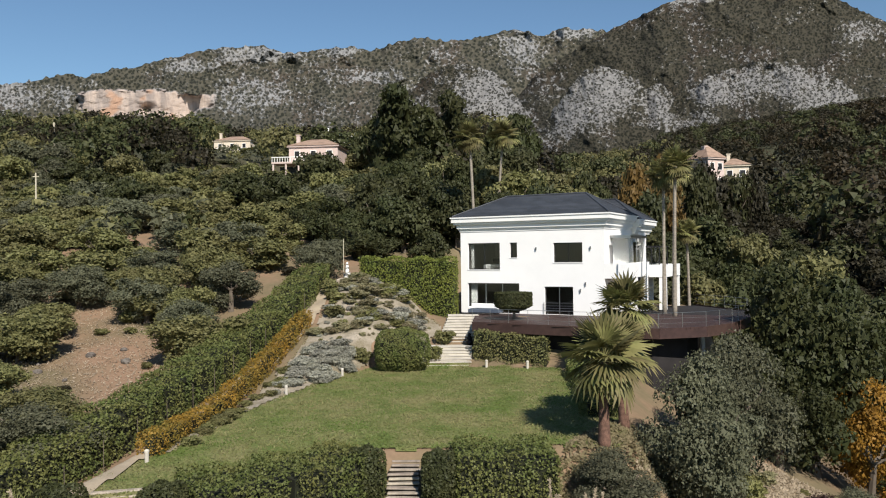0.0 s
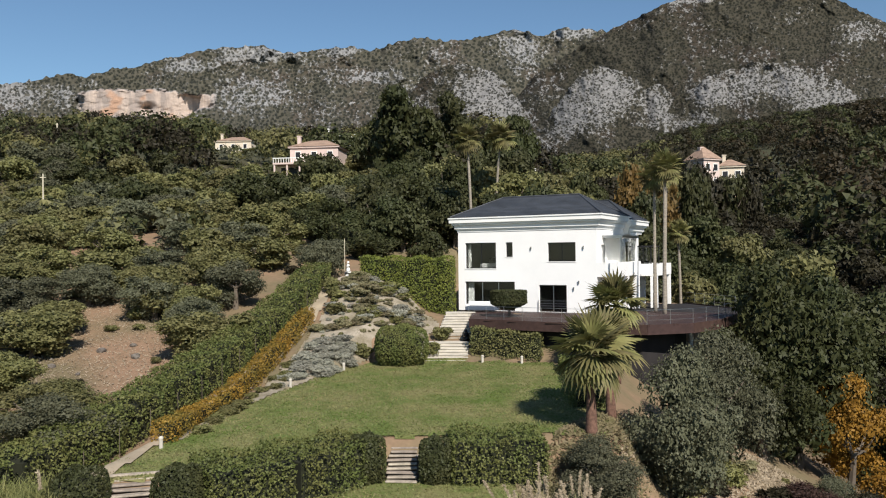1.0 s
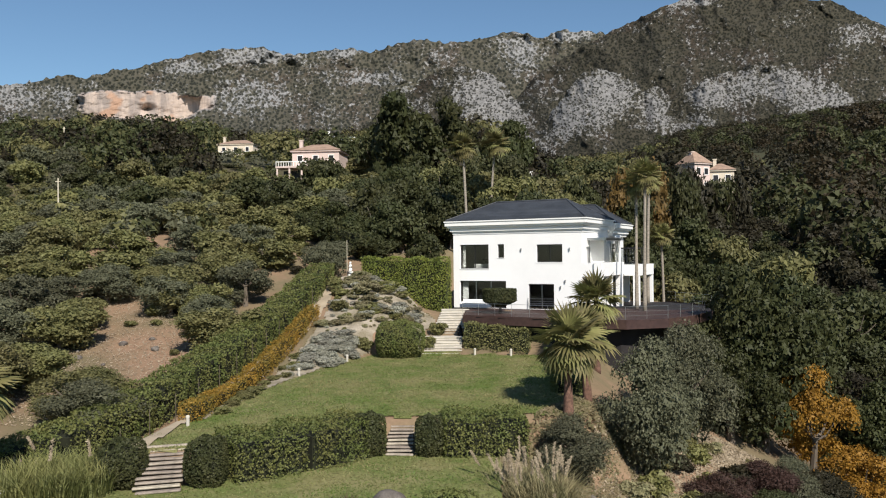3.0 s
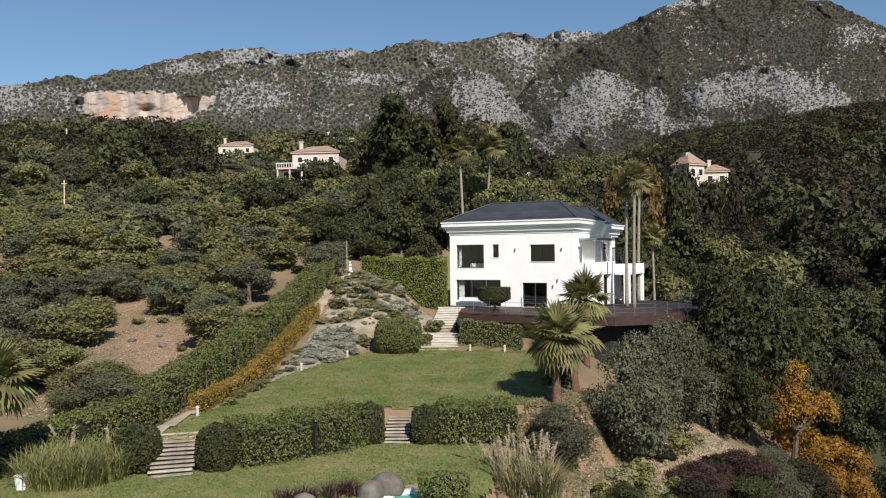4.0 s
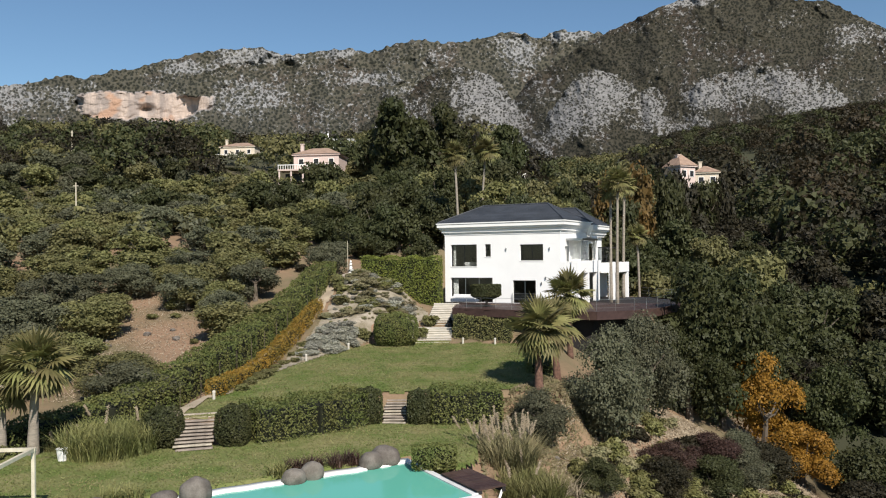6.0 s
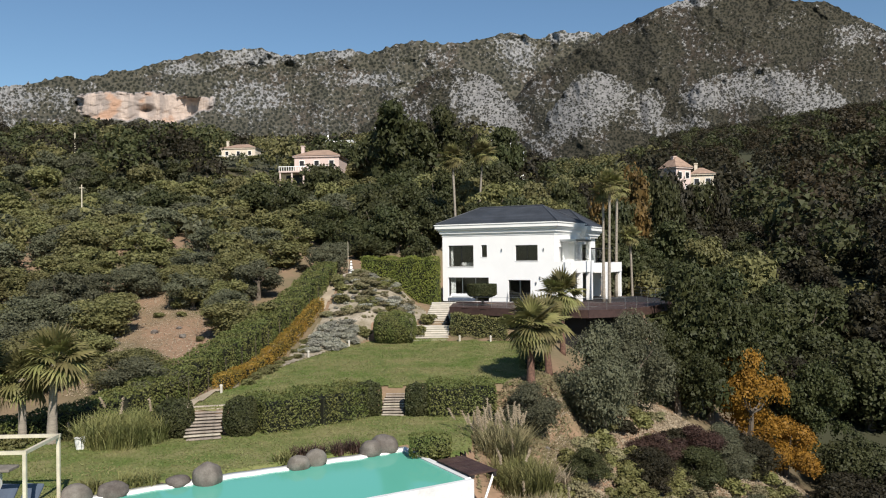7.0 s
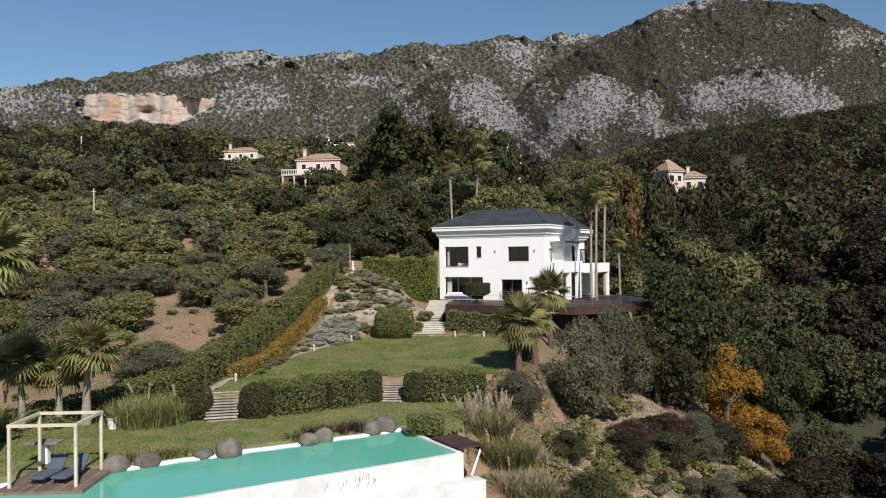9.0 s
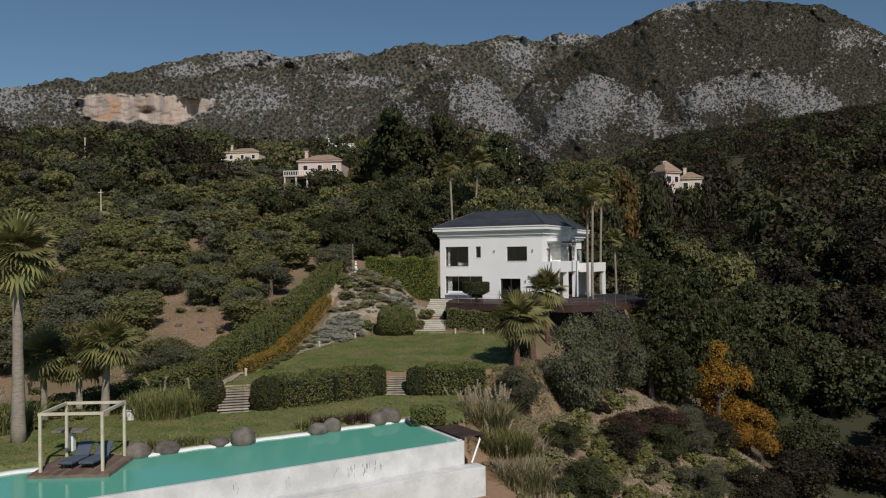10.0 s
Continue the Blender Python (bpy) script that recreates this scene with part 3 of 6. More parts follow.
TRUNKS = [trunk_mesh("trunk", 40 + i, BARK) for i in range(3)]
SPECIES = {
    "citrus": ("avocado_tree", LEAF_GREEN, dict(count=26, leaves=3600, size=0.042, small=0.12), "rounded green fruit tree on the dry slope", "tree"),
    "olive": ("olive_tree", LEAF_OLIVE, dict(count=30, leaves=4200, size=0.030, small=0.10), "grey-green olive tree on bare earth", "tree"),
    "dark": ("carob_tree", LEAF_DARK, dict(count=26, leaves=3600, size=0.040, small=0.13), "dense dark green tree on the hillside", "tree"),
    "pine": ("pine_tree", LEAF_PINE, dict(count=40, leaves=5200, size=0.030, small=0.085, spread_=0.8), "broad green pine tree below the deck", "tree"),
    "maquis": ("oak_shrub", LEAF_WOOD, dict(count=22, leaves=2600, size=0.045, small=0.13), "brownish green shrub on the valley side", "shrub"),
    "mimosa": ("mimosa_tree", LEAF_MIMOSA, dict(count=26, leaves=4200, size=0.028, small=0.10, droop=0.5), "orange-yellow flowering mimosa tree", "tree"),
    "rusty": ("autumn_tree", LEAF_RUST, dict(count=20, leaves=2200, size=0.04, small=0.12), "tree with rusty autumn leaves", "tree"),
    "red": ("maroon_shrub", LEAF_RED, dict(count=18, leaves=2600, size=0.035, small=0.12, flat=0.7), "dark maroon shrub on the slope", "shrub"),
}
DETAIL = [(50, 5.0), (75, 2.6), (120, 1.15), (1e9, 0.85)]        # distance from the garden's foot, leaves
CROWNS = {k: [[crown_mesh(s[0] + "_crown", s[1], 100 + 10 * i + j, fine=q, **s[2]) for j in range(3)] for _, q in DETAIL] for i, (k, s) in enumerate(SPECIES.items())}


def tree(kind, x, y, width, height, lift=0.0, turn=None, sink=0.0):
    """A tree whose crown is width wide and that is height high; lift: bare stem under the crown."""
    name, _, _, label, cat = SPECIES[kind]
    k = int(rng.integers(3))
    t = thing(name, Matrix.LocRotScale((x, y, gz(x, y) - sink), Euler((0, 0, rng.uniform(0, 6.28) if turn is None else turn)), (width, width, height)),
              label, cat)
    level = next(i for i, (far, _) in enumerate(DETAIL) if math.hypot(x, y + 4) < far)
    link("crown", CROWNS[kind][level][k], None, t).location = (0, 0, lift - 0.1)
    if cat == "tree":
        link("trunk", TRUNKS[k], None, t)
    return t


def frond_mesh(seed, mat, blades=15, droop=0.35, length=0.62):
    """A fan leaf on its stalk along +x; length 1 in all."""
    r = np.random.default_rng(seed)
    bm = bmesh.new()
    tube(bm, [(0, 0, 0), (0.25, 0, 0.05), (0.42, 0, 0.05)], [0.014, 0.011, 0.008], 4)
    for i in range(blades):
        a = (i / (blades - 1) - 0.5) * 3.7
        ln = length * (1 - 0.16 * abs(a)) * r.uniform(0.88, 1.08)
        prev = None
        for j in range(4):
            q = j / 3
            c = Vector((0.42 + math.cos(a) * ln * q, math.sin(a) * ln * q, 0.05 - droop * ln * q ** 2.2 - 0.02 * abs(a) * q))
            w = (0.012, 0.040, 0.028, 0.002)[j]
            side = Vector((-math.sin(a), math.cos(a), 0.35)) * w
            row = (bm.verts.new(c - side), bm.verts.new(c + side))
            if prev:
                bm.faces.new((prev[0], prev[1], row[1], row[0]))
            prev = row
    me = bpy.data.meshes.new("frond")
    bm.to_mesh(me)
    bm.free()
    me.materials.append(mat)
    return me


FRONDS = [frond_mesh(5 + i, LEAF_PALM, 17, droop=0.10 + 0.15 * i) for i in range(3)]
SKIRT = frond_mesh(19, material("dead_fronds", (0.24, 0.18, 0.10), 0.9, 0.3, 3, 20, 0, per_object=0.3), 9, 0.3, 0.45)


def palm(x, y, trunk_h, crown, radius, bark, label, fronds=36, lean=(0, 0), skirt=10, base=None):
    z = gz(x, y) if base is None else base
    t = thing("fan_palm", pose(x, y, z, 0, 0, math.degrees(rng.uniform(0, 6))), label, "palm tree", "fan palms")
    bm, n = bmesh.new(), 12
    pts = [(lean[0] * (i / n) ** 1.6, lean[1] * (i / n) ** 1.6, -0.15 + (trunk_h + 0.15) * i / n) for i in range(n + 1)]
    tube(bm, pts, [radius * (1.35 - 0.45 * min(1, 2 * i / n)) * (1 + 0.06 * (i % 2)) for i in range(n + 1)], 10)
    part("trunk", bm, bark, t, "", True)
    top = Vector(pts[-1])
    for i in range(fronds + skirt):
        a = i * 2.399 + rng.uniform(-0.2, 0.2)
        dead = i >= fronds
        tilt = (-85 + 100 * (i / fronds) ** 0.9) if not dead else rng.uniform(35, 75)
        if not dead:
            tilt = -78 + 128 * (i / fronds) ** 0.9 + rng.uniform(-12, 12)
        f = link("frond" if not dead else "dead_frond", SKIRT if dead else FRONDS[0 if tilt < -35 else (1 if tilt < 5 else 2)], None, t)
        s = crown * rng.uniform(0.85, 1.1) * (0.75 if dead else 1)
        f.matrix_basis = Matrix.LocRotScale(top + Vector((0, 0, -0.1 if dead else 0.12 * (1 - i / fronds))),
                                            Euler((rng.uniform(-0.3, 0.3), radians(tilt), a)), (s, s, s))
    return t


def strip_points(path, width, height, r, density):
    """Points and outward normals on the rounded box that runs along a path of (x, y, z)."""
    P, N = [], []
    for a, b in zip(path, path[1:]):
        a, b = np.array(a, float), np.array(b, float)
        ln = np.linalg.norm(b - a)
        d = (b - a) / ln
        side = np.array([-d[1], d[0], 0])
        side /= np.linalg.norm(side)
        n = int(ln * (width + 2 * height) * density)
        q, s = r.random(n), r.uniform(-(height + width / 2), height + width / 2, n)
        top = np.abs(s) < width / 2
        off = np.where(top, s, np.sign(s) * width / 2)
        z = np.where(top, height, height - (np.abs(s) - width / 2))
        bulge = 1 + 0.10 * np.sin(q * ln * 1.9 + np.sign(s)) + 0.05 * np.sin(q * ln * 5.3)
        c = a + (b - a) * q[:, None] + side * (off * bulge)[:, None]
        c[:, 2] += z * (1 + 0.03 * np.sin(q * ln * 2.7))
        nn = np.where(top[:, None], np.array([0, 0, 1.0]), side * np.sign(s)[:, None])
        P.append(c + r.normal(0, 0.05, (n, 3)))
        N.append(nn)
    for end, nxt in ((path[0], path[1]), (path[-1], path[-2])):
        e, o = np.array(end, float), np.array(nxt, float)
        d = e - o
        d[2] = 0
        d /= np.linalg.norm(d)
        side = np.array([-d[1], d[0], 0])
        n = int(width * height * density)
        P.append(e + side * r.uniform(-width / 2, width / 2, n)[:, None] + np.array([0, 0, 1.0]) * r.uniform(0, height, n)[:, None] + r.normal(0, 0.05, (n, 3)))
        N.append(np.repeat(d[None], n, 0))
    return np.concatenate(P), np.concatenate(N)


def hedge(name, path, width, height, mat, label, leaf=0.085, density=190, seed=1, jitter=0.9):
    r = np.random.default_rng(seed)
    path = [(x, y, gz(x, y) if z is None else z) for x, y, z in path]
    t = thing(name, Matrix.Translation(path[0]), label, "hedge")
    o = np.array(path[0])
    core = bmesh.new()
    for a, b in zip(path, path[1:]):
        a, b = Vector(a), Vector(b)
        d = (b - a).normalized()
        s = Vector((-d.y, d.x, 0)).normalized() * (width / 2 - 0.3)
        vs = [core.verts.new(Vector(p) + k * s + Vector((0, 0, h)) - Vector(path[0])) for p in (a, b) for h in (-0.4, height - 0.25) for k in (-1, 1)]
        for q in ((0, 1, 3, 2), (4, 6, 7, 5), (0, 4, 5, 1), (2, 3, 7, 6), (0, 2, 6, 4), (1, 5, 7, 3)):
            core.faces.new([vs[i] for i in q])
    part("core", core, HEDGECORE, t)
    p, n = strip_points(path, width, height, r, density)
    v, f = leaf_cloud(p - o, n, leaf, r, jitter)
    link("foliage", mesh_of("foliage", v, f, mat), None, t)
    return t


def bush(name, x, y, width, height, mat, label, seed, leaf=0.075, leaves=9000, depth=None, flat=2.4, cat="bush", z=None):
    """A clipped or free shrub: leaves over a squared ball that stands on the ground."""
    r = np.random.default_rng(seed)
    d = r.normal(0, 1, (leaves, 3))
    d /= np.linalg.norm(d, axis=1, keepdims=True)
    k = (np.abs(d) ** flat).sum(1, keepdims=True) ** (-1 / flat)
    p = d * k * np.array([width / 2, (depth or width) / 2, height / 2]) * (1 + 0.05 * np.sin(d[:, :1] * 9 + seed) + r.normal(0, 0.025, (leaves, 1)))
    p[:, 2] += height / 2
    t = thing(name, Matrix.Translation((x, y, (gz(x, y) if z is None else z) - 0.05)), label, cat)
    v, f = leaf_cloud(p, d, leaf, r)
    link("foliage", mesh_of("foliage", v, f, mat), None, t)
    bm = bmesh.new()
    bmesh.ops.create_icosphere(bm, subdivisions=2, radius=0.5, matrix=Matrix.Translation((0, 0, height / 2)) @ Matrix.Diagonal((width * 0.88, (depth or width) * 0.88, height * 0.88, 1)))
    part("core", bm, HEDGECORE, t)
    return t


def reeds(name, x, y, spread_, height, count, plumes, label, seed, mat=None):
    """A tussock of long arching blades with feathery plumes."""
    r = np.random.default_rng(seed)
    t = thing(name, Matrix.Translation((x, y, gz(x, y))), label, "grass tussock")
    V, F = [], []
    for _ in range(count):
        a, q = r.uniform(0, 6.283), r.random() ** 0.5 * spread_ / 2
        o = np.array([math.cos(a) * q, math.sin(a) * q, 0.0])
        b = r.uniform(0, 6.283)
        out = np.array([math.cos(b), math.sin(b), 0]) * r.uniform(0.15, 0.75) * height
        h, w = height * r.uniform(0.5, 1.0), np.array([-math.sin(b), math.cos(b), 0]) * r.uniform(0.012, 0.028)
        k = len(V)
        for s, g in ((0, 1.0), (0.5, 0.9), (1.0, 0.15)):
            c = o + out * s ** 1.8 + np.array([0, 0, h * (s - 0.28 * s * s)])
            V += [c - w * g, c + w * g]
        F += [(k, k + 1, k + 3, k + 2), (k + 2, k + 3, k + 5, k + 4)]
    link("tuft", mesh_of("tuft", V, F, mat or LEAF_REED), None, t)
    if plumes:
        P, N = [], []
        for _ in range(plumes):
            a, q = r.uniform(0, 6.283), r.random() ** 0.5 * spread_ * 0.45
            lean = r.normal(0, 0.24, 2) * height
            s = np.sort(r.uniform(0.74, r.uniform(0.95, 1.15), 170))[:, None]
            c = np.array([math.cos(a) * q, math.sin(a) * q, 0]) + np.concatenate([lean * s, s * height], 1)
            P.append(c + r.normal(0, 0.022, c.shape))
            N.append(np.tile([0.3, -0.8, 0.3], (170, 1)))
        v, f = leaf_cloud(np.concatenate(P), np.concatenate(N), 0.085, r, 0.5, 0.3)
        link("plume_head", mesh_of("plume_head", v, f, PLUME), None, t)
    return t

# ---------------------------------------------------------------- the villa
# local axes: x along the front, y into the house, z up from the ground floor
HOUSE = pose(1.42, 61.42, FLOOR_Z, 0, 0, -28)
villa = thing("villa", HOUSE, "white modern two-storey villa with a dark hipped slate roof", "house")
HW, HD, WT = 11.7, 13.0, 6.45        # front width, depth, height of the walls


def wall_with_holes(length, height, thick, holes):
    """A wall along x from 0, outer face at y 0; holes: (x0, x1, z0, z1)."""
    bm = bmesh.new()
    xs = sorted({0, length, *[h[0] for h in holes], *[h[1] for h in holes]})
    zs = sorted({0, height, *[h[2] for h in holes], *[h[3] for h in holes]})
    solid = lambda i, j: 0 <= i < len(xs) - 1 and 0 <= j < len(zs) - 1 and not any(
        h[0] <= xs[i] < h[1] and h[2] <= zs[j] < h[3] for h in holes)
    quad = lambda *p: bm.faces.new([bm.verts.new(q) for q in p])
    for i in range(len(xs) - 1):
        for j in range(len(zs) - 1):
            if not solid(i, j):
                continue
            a, b, c, d = xs[i], xs[i + 1], zs[j], zs[j + 1]
            quad((a, 0, c), (b, 0, c), (b, 0, d), (a, 0, d))
            quad((b, thick, c), (a, thick, c), (a, thick, d), (b, thick, d))
            if not solid(i - 1, j):
                quad((a, thick, c), (a, 0, c), (a, 0, d), (a, thick, d))
            if not solid(i + 1, j):
                quad((b, 0, c), (b, thick, c), (b, thick, d), (b, 0, d))
            if not solid(i, j - 1):
                quad((a, 0, c), (a, thick, c), (b, thick, c), (b, 0, c))
            if not solid(i, j + 1):
                quad((a, 0, d), (b, 0, d), (b, thick, d), (a, thick, d))
    bmesh.ops.remove_doubles(bm, verts=bm.verts, dist=0.0005)
    return bm


FRONT = [(0.65, 3.4, 3.42, 5.5), (4.25, 4.85, 4.34, 5.5), (7.8, 10.05, 3.95, 5.42), (7.05, 9.3, 0.02, 2.12), (0.6, 5.0, 0.02, 2.35)]
part("wall", wall_with_holes(HW, WT, 0.3, FRONT), PLASTER, villa, "white plastered front wall")
SIDE_HOLES = [(1.3, 2.1, 3.1, 5.2), (0.9, 3.1, 0.02, 2.4), (4.6, 6.2, 0.02, 2.4), (8.2, 11.8, 0.02, 2.5), (8.4, 10.6, 3.6, 5.5)]
w = part("wall", wall_with_holes(HD - 0.6, WT, 0.3, [(a - 0.3, b - 0.3, c, d) for a, b, c, d in SIDE_HOLES]), PLASTER, villa, "white plastered side wall")
w.matrix_basis = pose(HW, 0.3, 0, 0, 0, 90)
w = part("wall", wall_with_holes(HD - 0.6, WT, 0.3, []), PLASTER, villa, "white plastered side wall")
w.matrix_basis = pose(0, HD - 0.3, 0, 0, 0, -90)
w = part("wall", wall_with_holes(HW, WT, 0.3, []), PLASTER, villa, "white plastered rear wall")
w.matrix_basis = pose(HW, HD, 0, 0, 0, 180)
part("floor", boxes((0.3, HW - 0.3, 0.3, HD - 0.3, -0.1, 0.015)), OAKFLOOR, villa)
part("upper_floor", boxes((0.3, HW - 0.3, 0.3, HD - 0.3, 2.75, 3.05)), OAKFLOOR, villa)
part("lining", boxes((0.302, 0.33, 0.302, HD - 0.31, 0.02, WT), (HW - 0.5, HW - 0.31, 6.9, 8.0, 0.02, 2.7), (0.34, HW - 0.34, 4.2, 4.3, 0.02, 2.74)), INTERIOR, villa)
part("partition", boxes((5.3, 5.45, 0.3, HD - 0.3, 0.015, 2.75), (0.3, HW - 0.3, 6.0, 6.15, 3.05, WT), (5.6, 5.75, 0.3, 6, 3.05, WT), (0.34, HW - 0.34, 0.32, HD - 0.34, WT - 0.12, WT - 0.02)), INTERIOR, villa)


def glazing(name, x0, x1, z0, z1, bars, y=0.18, door=False):
    """Dark frame, its panes and mullions, set back in an opening of the front."""
    f = part(name, boxes((x0, x0 + 0.06, y, y + 0.07, z0, z1), (x1 - 0.06, x1, y, y + 0.07, z0, z1), (x0 + 0.06, x1 - 0.06, y, y + 0.07, z1 - 0.06, z1),
                         (x0 + 0.06, x1 - 0.06, y, y + 0.07, z0, z0 + 0.06)), DARKFRAME, villa, "dark metal frame")
    step = (x1 - x0 - 0.12) / (bars + 1)
    for i in range(bars + 1):
        a = x0 + 0.06 + i * step
        p = part("pane", boxes((a + 0.012, a + step - 0.012, y + 0.03, y + 0.04, z0 + 0.06, z1 - 0.06)), GLASS, f)
        p.visible_shadow = False
        if i:
            part("mullion", boxes((a - 0.03, a + 0.03, y + 0.002, y + 0.066, z0 + 0.06, z1 - 0.06)), STEEL if door else DARKFRAME, f)
    return f


glazing("window", 0.65, 3.4, 3.42, 5.5, 1)
glazing("window", 4.25, 4.85, 4.34, 5.5, 0)
glazing("window", 7.8, 10.05, 3.95, 5.42, 1)
glazing("glass_door", 7.05, 9.3, 0.02, 2.12, 1, door=True)
glazing("glass_door", 0.6, 5.0, 0.02, 2.35, 2, y=0.2, door=True)
for x0, x1, z0, z1 in ((0.75, 1.0, 3.5, 5.4), (0.7, 1.25, 0.1, 2.28)):
    bm = bmesh.new()
    n = 14
    lo = [bm.verts.new((x0 + (x1 - x0) * i / n, 0.42 + 0.05 * (i % 2), z0)) for i in range(n + 1)]
    hi = [bm.verts.new((x0 + (x1 - x0) * i / n, 0.42 + 0.05 * (i % 2), z1)) for i in range(n + 1)]
    for i in range(n):
        bm.faces.new((lo[i], lo[i + 1], hi[i + 1], hi[i]))
    part("curtain", bm, PLASTER, villa, "pale hanging curtain")
SILL = [(0.6, 3.45, 3.36, 3.42), (7.75, 10.1, 3.89, 3.95), (4.2, 4.9, 4.29, 4.34)]
for x0, x1, z0, z1 in SILL:
    part("sill", boxes((x0, x1, -0.04, 0.16, z0, z1)), CORNICE, villa)

# stepped cornice: rows of (outreach, lower edge, upper edge)
STEPS = [(0.05, 6.40, 6.56), (0.13, 6.56, 6.66), (0.22, 6.66, 6.92), (0.30, 6.92, 6.98), (0.42, 6.98, 7.14), (0.56, 7.14, 7.46), (0.63, 7.46, 7.56)]


def cornice(x0, x1, y0, y1, dz=0.0):
    for o, a, b in STEPS:
        part("cornice", boxes((x0 - o, x1 + o, y0 - o, y1 + o, a + dz, b + dz)), CORNICE, villa, "white stepped cornice")


cornice(0, HW, 0, 7.4)
cornice(5.0, HW + 0.25, 7.4 + 0.65, HD, -0.25)


def hip_roof(x0, x1, y0, y1, z, rise, inset, name):
    """Hipped roof with courses of slate tiles as real steps."""
    r = part(name, prism(bmesh.new(), [(x0, y0), (x1, y0), (x1, y1), (x0, y1)], z - 0.05, z + 0.03), SLATE, villa, "dark slate roof")
    n = 16
    ym = (y0 + y1) / 2
    for i in range(n):
        bm = bmesh.new()
        a, b = i / n, (i + 1.18) / n
        pa = [(x0 + inset * a, y0 + (ym - y0) * a), (x1 - inset * a, y0 + (ym - y0) * a), (x1 - inset * a, y1 - (y1 - ym) * a), (x0 + inset * a, y1 - (y1 - ym) * a)]
        b = min(b, 0.999)
        pb = [(x0 + inset * b, y0 + (ym - y0) * b), (x1 - inset * b, y0 + (ym - y0) * b), (x1 - inset * b, y1 - (y1 - ym) * b), (x0 + inset * b, y1 - (y1 - ym) * b)]
        za, zb = z + 0.06 + rise * a, z + 0.03 + rise * b
        lo = [bm.verts.new((*p, za)) for p in pa]
        hi = [bm.verts.new((*p, zb)) for p in pb]
        ft = [bm.verts.new((*p, za - 0.05)) for p in pa]
        for k in range(4):
            j = (k + 1) % 4
            bm.faces.new((lo[k], lo[j], hi[j], hi[k]))
            bm.faces.new((ft[k], ft[j], lo[j], lo[k]))
        part("slate_course", bm, SLATE, r)
    ridge_cap = bmesh.new()
    tube(ridge_cap, [(x0 + inset, ym, z + rise + 0.06), (x1 - inset, ym, z + rise + 0.06)], [0.07, 0.07], 6)
    for px, py in ((x0, y0), (x0, y1)):
        tube(ridge_cap, [(px, py, z + 0.08), (x0 + inset, ym, z + rise + 0.06)], [0.06, 0.06], 6)
    for px, py in ((x1, y0), (x1, y1)):
        tube(ridge_cap, [(px, py, z + 0.08), (x1 - inset, ym, z + rise + 0.06)], [0.06, 0.06], 6)
    part("ridge", ridge_cap, SLATE, r)


hip_roof(-0.5, HW + 0.5, -0.5, 7.9, 7.56, 1.75, 3.0, "roof")
hip_roof(4.5, HW + 0.7, 7.55, HD + 0.5, 7.31, 1.85, 2.7, "roof")

# balcony, bay and porch on the right-hand side
part("balcony", boxes((HW, 13.3, 0.004, 7.1, 2.75, 3.0), (HW, 13.3, 0.004, 0.22, 3.0, 3.85), (13.08, 13.3, 0.22, 7.1, 3.0, 3.85)), PLASTER, villa, "white solid balcony parapet")
part("column", boxes((12.75, 13.36, -0.16, 0.42, 0, 3.87)), PLASTER, villa, "white corner pier")
part("column", boxes((12.86, 13.28, 3.0, 3.45, 0, 2.75)), PLASTER, villa)
part("column", boxes((12.86, 13.32, 5.9, 6.6, 0, 3.86), (12.62, 13.06, 6.62, 7.0, 3.0, 6.2)), PLASTER, villa, "tall white column")
bay = part("bay_roof", boxes((HW, 13.25, 1.55, 6.4, 5.72, 5.84), (HW, 13.32, 1.48, 6.45, 5.84, 5.92)), STEEL, villa, "flat grey canopy of a glazed bay")
for y in (1.95, 4.1, 6.1):
    part("bay_post", boxes((13.0, 13.06, y, y + 0.06, 3.0, 5.72)), STEEL, bay)
part("bay_post", boxes((HW + 0.02, HW + 0.1, 1.95, 2.01, 3.0, 5.72)), STEEL, bay)
for a, b in ((2.03, 4.08), (4.18, 6.08)):
    part("pane", boxes((13.02, 13.035, a, b, 3.05, 5.7)), CLEAR, bay).visible_shadow = False
part("pane", boxes((HW + 0.12, 12.98, 1.97, 1.985, 3.05, 5.7)), CLEAR, bay).visible_shadow = False
porch = part("porch", boxes((HW, 14.6, 7.12, 12.8, 2.62, 2.95), (HW, 14.6, 7.12, 7.4, 2.95, 3.6), (14.35, 14.6, 7.4, 12.8, 2.95, 3.6), (HW, 14.35, 12.55, 12.8, 2.95, 3.6)),
             PLASTER, villa, "white flat-roofed porch")
for x, y in ((14.05, 7.15), (14.05, 12.25)):
    part("column", boxes((x, x + 0.52, y, y + 0.5, 0, 2.62)), PLASTER, porch)
part("back_wall", boxes((HW, 12.4, 12.3, 12.5, 0, 2.62)), PLASTER, porch)
bay = part("roof_room", boxes((HW + 0.1, 13.9, 8.4, 11.5, 5.0, 5.12)), DARKFRAME, villa, "small glazed roof room with a flat top")
for x, y in ((12.5, 8.45), (13.8, 8.45), (13.8, 11.4), (13.15, 8.45)):
    part("post", boxes((x, x + 0.07, y, y + 0.07, 2.95, 5.0)), DARKFRAME, bay)
part("pane", boxes((12.6, 13.8, 8.47, 8.48, 3.0, 4.98)), GLASS, bay).visible_shadow = False
